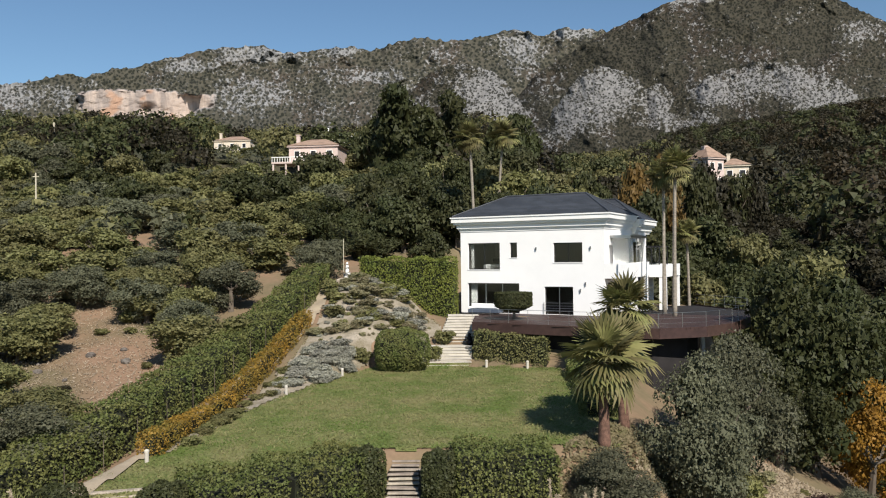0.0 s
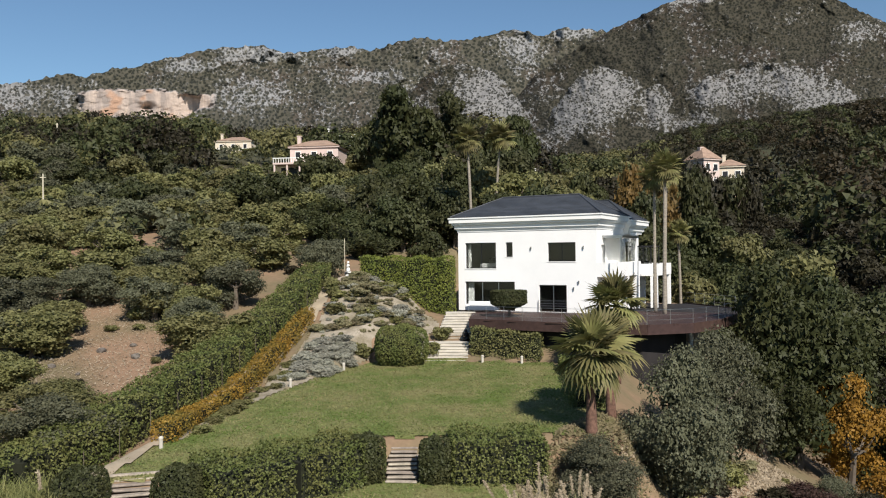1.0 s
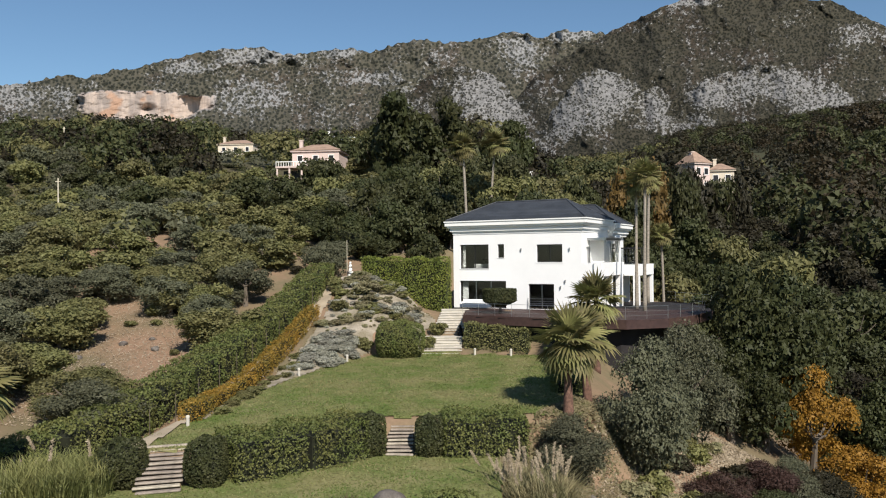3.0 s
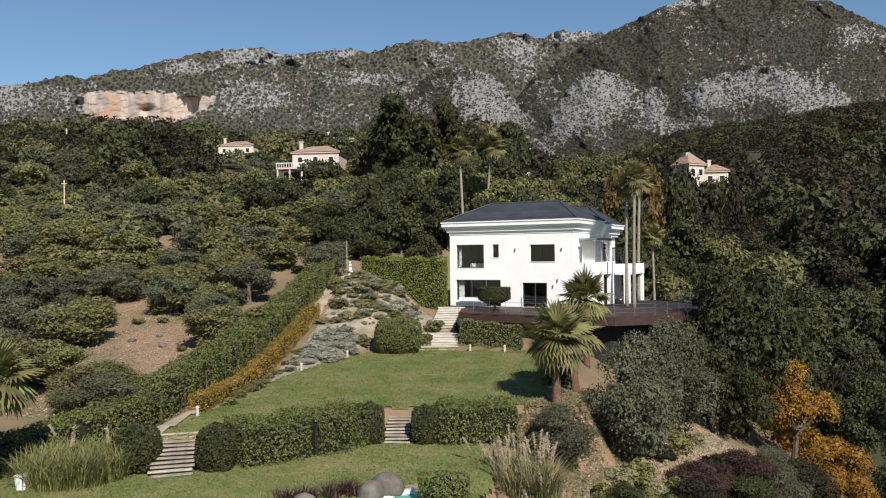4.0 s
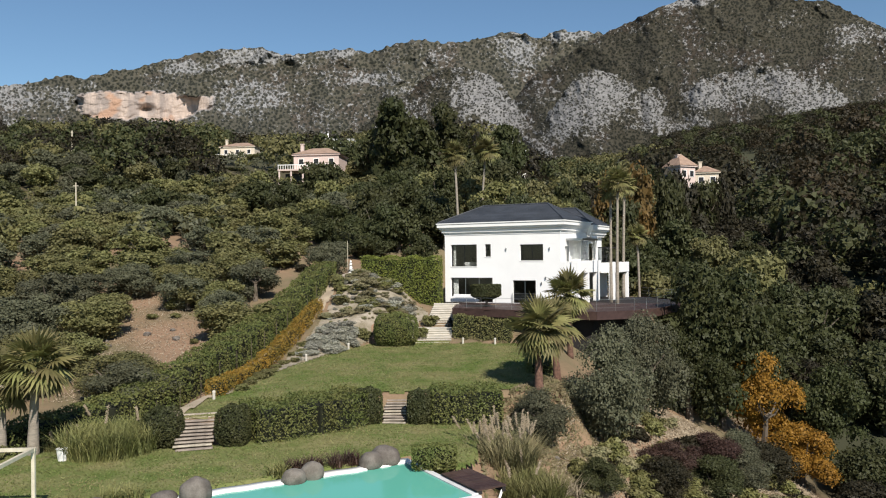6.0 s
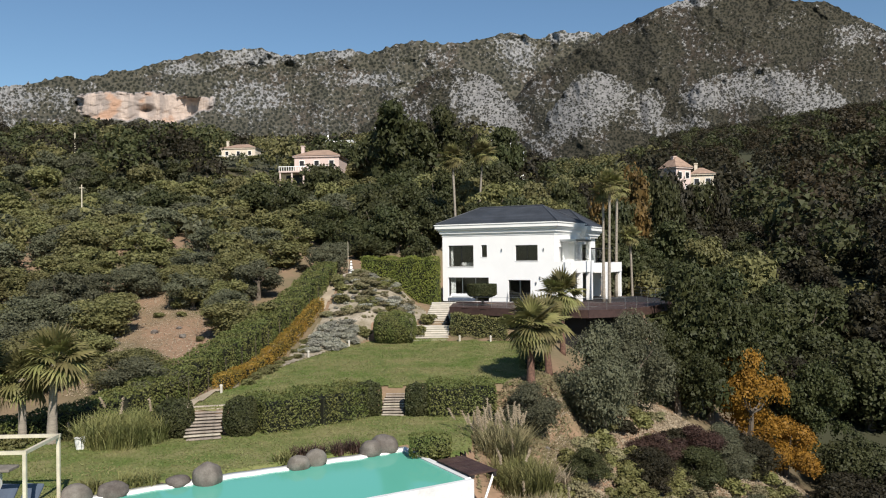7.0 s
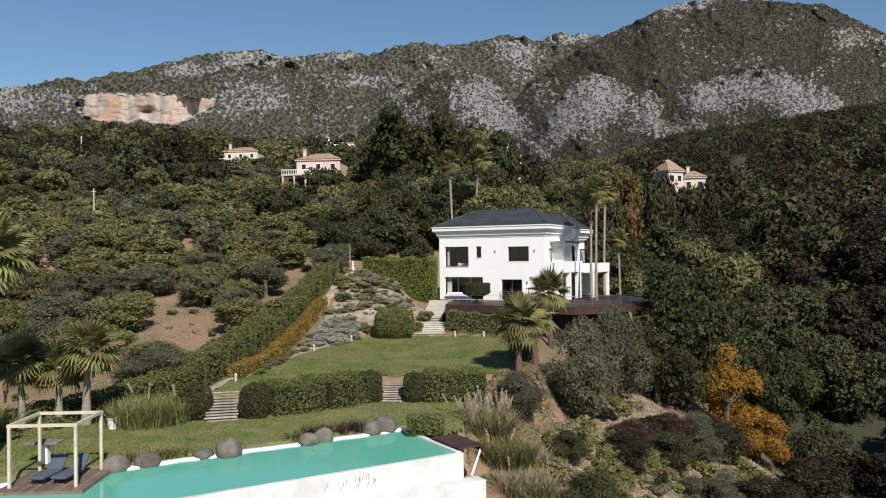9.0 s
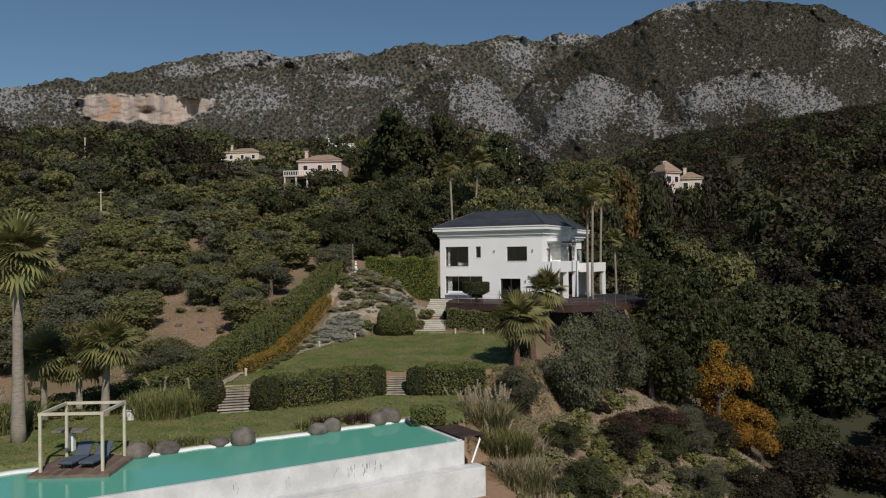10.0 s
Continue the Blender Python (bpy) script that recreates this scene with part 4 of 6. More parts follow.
# awning stub at the back corner, wall lights
part("canopy", boxes((-0.9, -0.02, 5.0, 7.0, 4.7, 4.82)), CORNICE, villa)
for x, z in ((6.45, 5.0), (10.7, 5.0), (5.85, 1.55), (9.9, 1.85), (10.3, 2.35)):
    lamp = bmesh.new()
    tube(lamp, [(x, -0.09, z - 0.12), (x, -0.09, z + 0.12)], [0.045, 0.06], 8)
    box(lamp, x - 0.02, x + 0.02, -0.05, 0.0, z - 0.03, z + 0.03)
    part("wall_lamp", lamp, STEEL, villa, "small steel wall lamp")

# ---------------------------------------------------------------- deck
DECK_EDGE = [(1.95, 52.6), (5.5, 50.2), (9.2, 48.0), (13, 46.4), (16.2, 47.3), (18.6, 49.4), (21.4, 53.6), (23.6, 59.6), (21.8, 66.5)]
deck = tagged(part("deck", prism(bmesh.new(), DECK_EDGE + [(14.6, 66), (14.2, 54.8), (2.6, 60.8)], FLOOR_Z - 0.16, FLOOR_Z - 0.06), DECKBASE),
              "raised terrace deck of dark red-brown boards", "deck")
# boards run along the house front
du, dn = Vector((0.883, -0.469)), Vector((0.469, 0.883))
inner = DECK_EDGE + [(14.6, 66), (14.2, 54.8), (2.6, 60.8)]
for k in range(90):
    base = Vector((1.42, 61.42)) + dn * (-14.5 + k * 0.2)
    ts = np.arange(-6, 26, 0.1)
    ins = distance_to(inner, base.x + du.x * ts, base.y + du.y * ts) < 0.02
    runs = np.flatnonzero(np.diff(np.concatenate([[0], ins.astype(int), [0]])))
    for s, e in zip(runs[::2], runs[1::2]):
        if e - s < 4:
            continue
        bm = boxes((ts[s], ts[e - 1], -0.094, 0.094, 0, 0.05))
        b = part("board", bm, DECK, deck)
        b.matrix_basis = Matrix.Translation((base.x, base.y, FLOOR_Z - 0.06)) @ Matrix.Rotation(radians(-28), 4, "Z")
for (ax, ay), (bx, by) in zip(DECK_EDGE, DECK_EDGE[1:]):
    d = Vector((bx - ax, by - ay))
    bm = boxes((0, d.length, -0.03, 0.03, -0.62, 0.03))
    f = part("fascia", bm, DECK, deck, "red-brown fascia board")
    f.matrix_basis = Matrix.Translation((ax, ay, FLOOR_Z)) @ Matrix.Rotation(math.atan2(d.y, d.x), 4, "Z")
# wall that carries the deck, set back; near black to paint the gap's shade
BASE = [(2.3, 53.4), (9.2, 49.3), (13, 47.9), (15.5, 49.0), (17.5, 53), (16, 60), (4, 60)]
tagged(part("deck_wall", prism(bmesh.new(), BASE, -9.8, FLOOR_Z - 0.17), DECKBASE), "wall below the deck, coloured near black as shade", "wall", "", "structure")
pillar = bmesh.new()
box(pillar, 17.6, 17.85, 52.5, 52.75, -15.5, FLOOR_Z - 0.17)
tagged(part("deck_pillar", pillar, PLASTER), "white concrete pillar below the deck", "pillar", "", "structure")
rail = thing("railing", None, "thin steel railing along the deck edge", "railing")
for (ax, ay), (bx, by) in zip(DECK_EDGE, DECK_EDGE[1:]):
    n = max(1, round(math.hypot(bx - ax, by - ay) / 1.5))
    for i in range(n):
        x, y = ax + (bx - ax) * i / n, ay + (by - ay) * i / n
        part("post", tube(bmesh.new(), [(x, y + 0.12, FLOOR_Z - 0.01), (x, y + 0.12, FLOOR_Z + 0.95)], [0.014, 0.014], 6), STEEL, rail)
for h in (0.3, 0.6, 0.93):
    part("wire", tube(bmesh.new(), [(x, y + 0.12, FLOOR_Z + h) for x, y in DECK_EDGE], [0.008 if h < 0.9 else 0.014] * len(DECK_EDGE), 5), STEEL, rail)
grille = thing("balustrade", HOUSE, "horizontal steel balustrade before the glass door", "railing")
for h in (0.32, 0.5, 0.68, 0.9):
    part("rail", tube(bmesh.new(), [(7.0, -0.1, h), (9.35, -0.1, h)], [0.014, 0.014], 6), STEEL, grille)
for x in (7.02, 9.33):
    part("post", tube(bmesh.new(), [(x, -0.1, 0), (x, -0.1, 0.92)], [0.02, 0.02], 6), STEEL, grille)

# ---------------------------------------------------------------- garden steps
steps = tagged(thing("garden_steps"), "broad pale limestone garden steps", "steps", "", "structure")
def limestone_step(x0, x1, y0, depth, z):
    """A tread slab with a nosing over a set-back riser."""
    bm = boxes((x0, x1, y0, y0 + depth, z - 0.055, z), bevel=0.012)
    box(bm, x0 + 0.01, x1 - 0.01, y0 + 0.06, y0 + depth, z - 0.5, z - 0.055)
    part("step", bm, LIMESTONE, steps)


for i in range(7):
    limestone_step(-2.4 + i * 0.16, 1.8 + 0.02 * i, 50.9 + i * 0.36, 0.42 if i < 6 else 2.2, gz(0, 50.6) + 0.16 * (i + 1))
z1 = gz(0, 50.6) + 0.16 * 7
n2 = max(3, round((FLOOR_Z - z1) / 0.165))
for i in range(n2):
    limestone_step(-0.5 + i * 0.09, 2.4 + 0.03 * i, 54.7 + i * 0.38, 0.44 if i < n2 - 1 else 1.6, z1 + (FLOOR_Z - z1) * (i + 1) / n2)


def timber_stairs(x0, y0, z0, x1, y1, z1, width, n, label):
    """Flight of weathered sleepers from the lower to the upper lawn."""
    s = tagged(thing("timber_stairs"), label, "stairs", "", "structure")
    d = math.atan2(-(x1 - x0), y1 - y0)
    for i in range(n):
        q = (i + 0.5) / n
        bm = boxes((-width / 2 + rng.uniform(-0.09, 0.09), width / 2 + rng.uniform(-0.09, 0.09), -0.15, 0.10, -0.085, 0.0), bevel=0.025)
        for _ in range(2):
            g = rng.uniform(-0.1, 0.06)
            box(bm, -width / 2 + 0.1, width / 2 - 0.1, g, g + 0.03, -0.004, 0.006)
        b = part("sleeper", bm, TIMBER, s)
        b.matrix_basis = pose(x0 + (x1 - x0) * q, y0 + (y1 - y0) * q, z0 + 0.04 + (z1 - z0) * (i + 1) / n, rng.uniform(-3, 1), rng.uniform(-1, 1), math.degrees(d) + rng.uniform(-3, 3))
    bm = bmesh.new()
    side = Vector((math.cos(d), math.sin(d), 0)) * (width / 2 - 0.05)
    lo, hi = Vector((x0, y0 - 0.1, z0 - 0.12)), Vector((x1, y1, z1 - 0.12))
    bed = [bm.verts.new(p) for p in (lo - side, lo + side, hi + side, hi - side)]
    low = [bm.verts.new(v.co - Vector((0, 0, 0.5))) for v in bed]
    bm.faces.new(bed)
    for k in range(4):
        bm.faces.new((bed[k], low[k], low[(k + 1) % 4], bed[(k + 1) % 4]))
    part("bed", bm, EARTH, s, "bare earth between the sleepers")


timber_stairs(-1.72, 29.3, LOWER_Z, -1.62, 33.0, upper_level(33) - 0.02, 1.25, 13, "straight flight of weathered timber sleepers between hedges")
timber_stairs(-10.95, 24.0, LOWER_Z, -11.75, 27.4, upper_level(27.4) + 0.06, 1.8, 11, "flight of weathered timber sleepers beside reeds")

# ---------------------------------------------------------------- pool
PM = Matrix.Translation((PC.x, PC.y, WATER_Z)) @ Matrix(((PA.x, PB.x, 0, 0), (PA.y, PB.y, 0, 0), (0, 0, 1, 0), (0, 0, 0, 1)))
pool = tagged(thing("swimming_pool", PM), "turquoise infinity pool with white rendered walls", "swimming pool", "", "structure")
part("water", boxes((0.28, 26, 0.22, 5.9, -0.4, 0.0)), WATER, pool, "milky turquoise water")
part("wall", boxes((0, 26, -0.0, 0.24, -1.5, 0.02), bevel=0.01), POOLWALL, pool, "white overflow wall with grey stains")
part("wall", boxes((0, 0.3, 0.24, 6.2, -1.5, 0.06), bevel=0.01), POOLWALL, pool)
part("channel", boxes((-0.7, 26, -0.85, -0.02, -3.4, -1.15), bevel=0.015), POOLWALL, pool, "white lower catch wall")
bm = bmesh.new()
prev = None
for i in range(131):
    a = i * 0.2
    b0 = 5.75 + 0.05 * math.sin(a * 1.7) + 0.04 * math.sin(a * 3.9)
    row = [bm.verts.new((a, b0 - 0.12, -0.2)), bm.verts.new((a, b0, 0.07)), bm.verts.new((a, b0 + 0.5, 0.09)), bm.verts.new((a, b0 + 0.55, -0.3))]
    if prev:
        for k in range(3):
            bm.faces.new((prev[k], row[k], row[k + 1], prev[k + 1]))
    prev = row
bmesh.ops.recalc_face_normals(bm, faces=bm.faces)
part("coping", bm, WHITEWARE, pool, "uneven white coping", True)
STAIN = material("water_stains", (0.30, 0.29, 0.28), 0.9, 0.4, 4, 20, 0.2)
r_ = np.random.default_rng(14)
for a in (4.6, 5.0, 5.3, 5.5, 6.1, 6.3, 6.9, 9.2, 11.5):
    st_ = bmesh.new()
    for j in range(4):
        b_, z_, w_ = a + r_.uniform(-0.12, 0.12), -r_.uniform(0.2, 0.7), r_.uniform(0.012, 0.03)
        box(st_, b_, b_ + w_, -0.003, 0.001, z_ - r_.uniform(0.08, 0.3), z_)
    part("stain", st_, STAIN, pool, "grey water stain")
part("curb", boxes((14.9, 15.15, 0.24, 3.2, -0.3, -0.03)), POOLWALL, pool)


def boulder(a, b, r, seed, squash=0.8):
    bm = bmesh.new()
    bmesh.ops.create_icosphere(bm, subdivisions=3, radius=r)
    for v in bm.verts:
        v.co *= 1 + 0.16 * noise.noise(v.co * (1.3 / r) + Vector((seed, 0, 0))) + 0.05 * noise.noise(v.co * (4 / r) + Vector((0, seed, 0)))
        v.co.z *= squash
    x, y = pool_xy(a, b)
    o = tagged(part("boulder", bm, BOULDER, None, "", True), "smooth grey boulder at the pool edge", "boulder", "boulders round the pool")
    o.matrix_basis = pose(x, y, WATER_Z + r * squash * 0.45, 0, 0, seed * 50)


for i, (a, b, r, q) in enumerate(((9.6, 5.7, 0.62, 0.95), (10.7, 6.1, 0.5, 0.55), (5.6, 5.75, 0.52, 0.75), (4.7, 5.95, 0.5, 0.95), (1.9, 6.1, 0.55, 0.85), (1.1, 6.4, 0.7, 0.75),
                                  (13.2, 6.1, 0.62, 0.6), (14.6, 6.0, 0.6, 0.75))):
    boulder(a, b, r, i + 1, q)
# jetty at the pool corner
jetty = tagged(thing("jetty", PM), "small dark timber platform at the pool corner", "deck")
for i in range(14):
    part("board", boxes((-1.3 + 0.0, 0.1, 0.2 + i * 0.2, 0.38 + i * 0.2, 0.14, 0.19)), DECK, jetty)
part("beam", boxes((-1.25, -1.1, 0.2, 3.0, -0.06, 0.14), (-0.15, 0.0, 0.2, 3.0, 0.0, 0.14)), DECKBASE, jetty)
br = tube(bmesh.new(), [(-1.15, 0.3, 0.0), (-0.35, -0.1, -1.1)], [0.06, 0.06], 4)
part("brace", br, WHITEWARE, jetty, "white diagonal brace")

# pergola with loungers
G = pose(-16.1, 11.85, WATER_Z, 0, 0, 2)
deckp = tagged(thing("pool_platform", G), "low brown timber platform in the pool", "deck")
part("frame", boxes((-0.35, 3.1, -0.45, 2.75, -0.35, 0.12)), PLATFORM, deckp)
for i in range(16):
    part("board", boxes((-0.35 + i * 0.216, -0.15 + i * 0.216, -0.45, 2.75, 0.122, 0.16)), PLATFORM, deckp)
perg = tagged(thing("pergola", G), "pale timber pergola frame on the pool platform", "pergola")
S = 2.66
for x in (0, S):
    for y in (0, 2.55):
        part("post", boxes((x - 0.06, x + 0.06, y - 0.06, y + 0.06, 0.16, 2.62), bevel=0.008), PALETIMBER, perg)
part("beam", boxes((-0.08, S + 0.08, -0.06, 0.06, 2.62, 2.74)), PALETIMBER, perg)
part("beam", boxes((-0.08, S + 0.08, 2.49, 2.61, 2.62, 2.74)), PALETIMBER, perg)
part("beam", boxes((-0.06, 0.06, 0.06, 2.49, 2.62, 2.74)), PALETIMBER, perg)
part("beam", boxes((S - 0.06, S + 0.06, 0.06, 2.49, 2.62, 2.74)), PALETIMBER, perg)


def lounger(x, y):
    t = tagged(thing("sun_lounger", G @ pose(x, y, 0.16, 0, 0, -8)), "blue-grey cushioned sun lounger with a raised back", "sun lounger", "loungers on the platform")
    for px in (0.08, 0.56):
        for py in (0.15, 1.25):
            part("leg", boxes((px, px + 0.05, py, py + 0.05, 0, 0.22)), DARKFRAME, t)
    part("mattress", boxes((0, 0.68, 0, 1.35, 0.22, 0.34), bevel=0.03), CUSHION, t)
    b = part("backrest", boxes((0, 0.68, 0, 0.75, 0, 0.11), bevel=0.03), CUSHION, t)
    b.matrix_basis = pose(0, 1.33, 0.24, 48)


lounger(0.55, 0.35)
lounger(1.45, 0.35)

# ---------------------------------------------------------------- hedges and garden planting
hedge("terrace_hedge", [(-8.9, 26.4, LOWER_Z), (-6.2, 28.1, LOWER_Z), (-3.4, 30.6, LOWER_Z)], 3.2, 1.75, LEAF_HEDGE, "long clipped green hedge on the lawn bank", seed=1)
hedge("terrace_hedge", [(0.4, 30.4, LOWER_Z), (4.2, 30.6, LOWER_Z)], 3.2, 1.75, LEAF_HEDGE, "clipped green hedge beside the timber stairs", seed=2)
hedge("boundary_hedge", [(-24, 23.5, None), (-17.6, 29, None), (-15.6, 35, None), (-13.6, 44, None), (-11.9, 54, None), (-10.4, 63, None)], 2.4, 2.0, LEAF_HEDGE,
      "long dense green boundary hedge climbing the slope", 0.10, 150, 3)
hedge("golden_hedge", [(-12.1, 31.4, None), (-11.6, 38, None), (-10.8, 46, None), (-9.9, 55, None)], 0.95, 0.95, LEAF_GOLD, "low golden-brown hedge along the path", 0.075, 220, 4)
hedge("tall_hedge", [(-6.6, 63.6, -4.9), (0.9, 61.0, -5.0)], 1.6, 4.55, LEAF_LIME, "tall clipped yellow-green hedge beside the house", 0.095, 190, 5)
hedge("creeper", [(2.2, 52.0, None), (6.6, 49.4, None)], 0.9, 1.9, LEAF_GREEN, "leafy creepers before the deck wall", 0.09, 170, 6)
bush("ball_bush", -2.75, 49.7, 3.55, 2.75, LEAF_HEDGE, "large clipped round green bush", 7, 0.08, 14000, depth=3.4, flat=2.6)
for i, (x, y, w, h) in enumerate(((-3.1, 29.7, 1.5, 2.0), (-0.25, 29.5, 1.3, 1.9), (-9.35, 25.3, 1.6, 2.0), (-12.9, 25.4, 1.9, 1.9))):
    bush("clipped_bush", x, y, w, h, LEAF_CLIP, "dark clipped bush flanking the timber stairs", 20 + i, 0.075, 6500, flat=3.2, z=LOWER_Z)
bush("box_hedge", 0.6, 20.9, 1.9, 1.0, LEAF_HEDGE, "small clipped box hedge at the pool corner", 26, 0.08, 3500, depth=1.1, flat=5, z=LOWER_Z)
hedge("drive_hedge", [(-19, 95, None), (-13, 84, None), (-6.8, 74.5, None)], 2.2, 2.6, LEAF_DARK, "dark green hedge along the drive", 0.2, 40, 8)
# table topiary on the deck
t = thing("table_topiary", pose(4.9, 54.0, FLOOR_Z - 0.01), "flat-topped round topiary tree on the deck", "topiary")
r_ = np.random.default_rng(27)
n_ = 11000
ang, kind_ = r_.uniform(0, 6.283, n_), r_.random(n_)
rad = np.where(kind_ < 0.4, 1.28 * np.sqrt(r_.random(n_)), np.where(kind_ < 0.75, 1.3, 1.3 * np.sqrt(r_.uniform(0.05, 1, n_))))
zed = np.where(kind_ < 0.4, 1.9, np.where(kind_ < 0.75, r_.uniform(1.0, 1.9, n_), 0.62 + 0.4 * (rad / 1.3) ** 2))
pts_ = np.stack([np.cos(ang) * rad, np.sin(ang) * rad, zed], 1) + r_.normal(0, 0.02, (n_, 3))
nor_ = np.where((kind_ < 0.4)[:, None], np.array([0, 0, 1.0]), np.stack([np.cos(ang), np.sin(ang), np.where(kind_ < 0.75, 0, -0.6)], 1))
v_, f_ = leaf_cloud(pts_, nor_, 0.075, r_)
link("foliage", mesh_of("foliage", v_, f_, LEAF_DARK), None, t)
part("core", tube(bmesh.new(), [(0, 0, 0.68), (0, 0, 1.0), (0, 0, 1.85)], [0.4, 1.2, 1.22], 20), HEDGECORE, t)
part("trunk", tube(bmesh.new(), [(0, 0, 0), (0.06, 0, 0.35), (0, 0, 0.75)], [0.15, 0.1, 0.16], 8), BARK, t)
hedge("lawn_hedge", [(8.4, 47.3, None), (8.1, 41.5, None), (7.4, 36.8, None)], 1.7, 0.8, LEAF_HEDGE, "low hedge along the lawn edge by the palms", seed=9)

RED_PALM = "short fan palm with a red-brown trunk beside the lawn"
palm(6.7, 32.4, 3.5, 2.15, 0.21, REDBARK, RED_PALM, 36, skirt=18)
palm(8.2, 35.2, 3.3, 2.05, 0.2, REDBARK, RED_PALM, 38, (0.3, 0), skirt=12)
palm(10.6, 44.5, 4.6, 2.2, 0.18, REDBARK, "fan palm below the deck", 40, skirt=10, base=-8.0)
TALL = "tall slender fan palm rising through the deck"
palm(16.65, 55.3, 10.9, 1.55, 0.125, PALMBARK, TALL, 40, (0.25, 0), 14, FLOOR_Z - 0.1)
palm(16.75, 58.2, 10.5, 1.55, 0.125, PALMBARK, TALL, 40, (0.5, 0), 14, FLOOR_Z - 0.1)
palm(19.5, 65.0, 11.3, 1.5, 0.14, PALMBARK, TALL, 36, (0.5, 0), 12, FLOOR_Z - 0.1)
palm(22.6, 70.5, 10.4, 1.5, 0.14, PALMBARK, TALL, 36, (0.5, 0), 12)
palm(3.2, 74.5, 16.0, 1.9, 0.15, PALMBARK, "tall fan palm behind the villa", 36, (0.6, 0), 14)
palm(6.6, 91, 10.6, 2.2, 0.15, PALMBARK, "tall fan palm behind the villa", 36, (1.0, 0), 14)
LEFT = "grey-trunked fan palm beside the pool lawn"
palm(-20.2, 17.6, 9.6, 2.3, 0.27, PALMBARK, LEFT, 40, (0, 0), 14)
palm(-20.2, 24.2, 4.1, 1.9, 0.2, PALMBARK, LEFT, 38, (0, 0), 10)
palm(-18.5, 23.8, 4.2, 2.0, 0.22, PALMBARK, LEFT, 38, (0.5, 0), 10)
palm(-22.0, 23.6, 4.4, 1.9, 0.2, PALMBARK, LEFT, 38, (0, 0), 10)

reeds("pampas_grass", 3.9, 25.0, 3.4, 2.3, 1900, 34, "pale pampas grass with dry feathery plumes", 31, LEAF_STRAW)
reeds("pampas_grass", 4.9, 22.0, 3.2, 1.9, 1500, 4, "drying pampas grass tussock", 32, LEAF_REED)
reeds("pampas_grass", 5.6, 19.2, 3.0, 1.9, 1300, 2, "drying pampas grass tussock", 36, LEAF_STRAW)
for i, (x, y, w, h) in enumerate(((6.6, 24.4, 2.2, 1.4), (7.4, 20.6, 2.2, 1.3), (6.0, 17.2, 2.4, 1.4), (9.0, 24.4, 2.0, 1.1), (5.2, 19.4, 2.2, 1.5), (11.5, 25.5, 2.0, 1.0))):
    reeds("dry_grass", x, y, w, h, 500, 0, "tussock of dry straw-coloured grass", 70 + i, PLUME)
reeds("reed_clump", -15.0, 24.2, 4.4, 2.1, 2600, 3, "green reeds beside the timber stairs", 33)
reeds("reed_clump", -17.6, 25.6, 3.2, 1.9, 1200, 6, "dry reeds under the palms", 34)
reeds("reed_clump", -22.5, 20.5, 3.6, 2.4, 800, 10, "tall reeds with plumes beside the palms", 35)

PLACED = []
# ---------------------------------------------------------------- trees below the garden, on the right of the lawn
for kind, x, y, w, h, lift in (
        ("olive", 11.2, 33.0, 6.6, 8.4, 0.0), ("olive", 6.5, 29.0, 4.4, 3.4, 0.0), ("dark", 9.0, 27.2, 3.0, 2.4, 0.0), ("olive", 14.6, 38.5, 6.6, 8.6, 0.0), ("pine", 23.5, 49.0, 11.5, 15, 0.05),
        ("pine", 19.8, 45.5, 7.5, 8.6, 0.0), ("pine", 33, 52, 8, 10, 0.0), ("dark", 42, 58, 11, 11, 0.0), ("mimosa", 26.3, 47.5, 7.0, 9.0, 0.1), ("mimosa", 27.5, 44.0, 6.5, 6.0, 0.0),
        ("red", 17.8, 36.5, 4.5, 3.0, 0.0), ("olive", 21.0, 39.5, 3.6, 3.0, 0.0), ("dark", 9.2, 20.5, 4.0, 3.2, 0.0),
        ("dark", 12.0, 20.0, 3.2, 2.6, 0.0), ("olive", 19.0, 30.5, 4.5, 3.2, 0.0), ("maquis", 23.5, 33, 5, 3.5, 0.0), ("maquis", 29, 38, 6, 4.5, 0.0),
        ("dark", 17.2, 33.2, 4.2, 3.2, 0.0), ("olive", 20.5, 36.0, 4.2, 3.6, 0.0), ("maquis", 13.4, 30.6, 3.4, 2.6, 0.0), ("red", 14.8, 33.6, 4.0, 2.6, 0.0), ("maquis", 22.6, 38.6, 4.6, 3.4, 0.0), ("dark", 33.5, 45.5, 6, 5.5, 0.0), ("maquis", 31.0, 41.0, 5.5, 4.2, 0.0), ("maquis", 36.5, 42.0, 6.5, 5.0, 0.0), ("dark", 30, 60, 9, 10, 0.0), ("dark", 27, 68, 9, 11, 0.0), ("pine", 36, 70, 10, 11, 0.0)):
    tree(kind, x, y, w, h, lift)
    PLACED.append((x, y, w + (4 if kind == 'mimosa' else 0)))

# left slope: fruit trees and olives on terraces


def scatter(kinds, n, x0, x1, y0, y1, wide, high, gap, keep=None, sink=0.0):
    made = tries = 0
    while made < n and tries < n * 40:
        tries += 1
        x, y = rng.uniform(x0, x1), rng.uniform(y0, y1)
        if keep and not keep(x, y):
            continue
        w = rng.uniform(*wide)
        if any((x - a) ** 2 + (y - b) ** 2 < ((w + c) * gap) ** 2 for a, b, c in PLACED):
            continue
        PLACED.append((x, y, w))
        tree(str(rng.choice(kinds)), x, y, w, w * rng.uniform(*high), sink=sink)
        made += 1


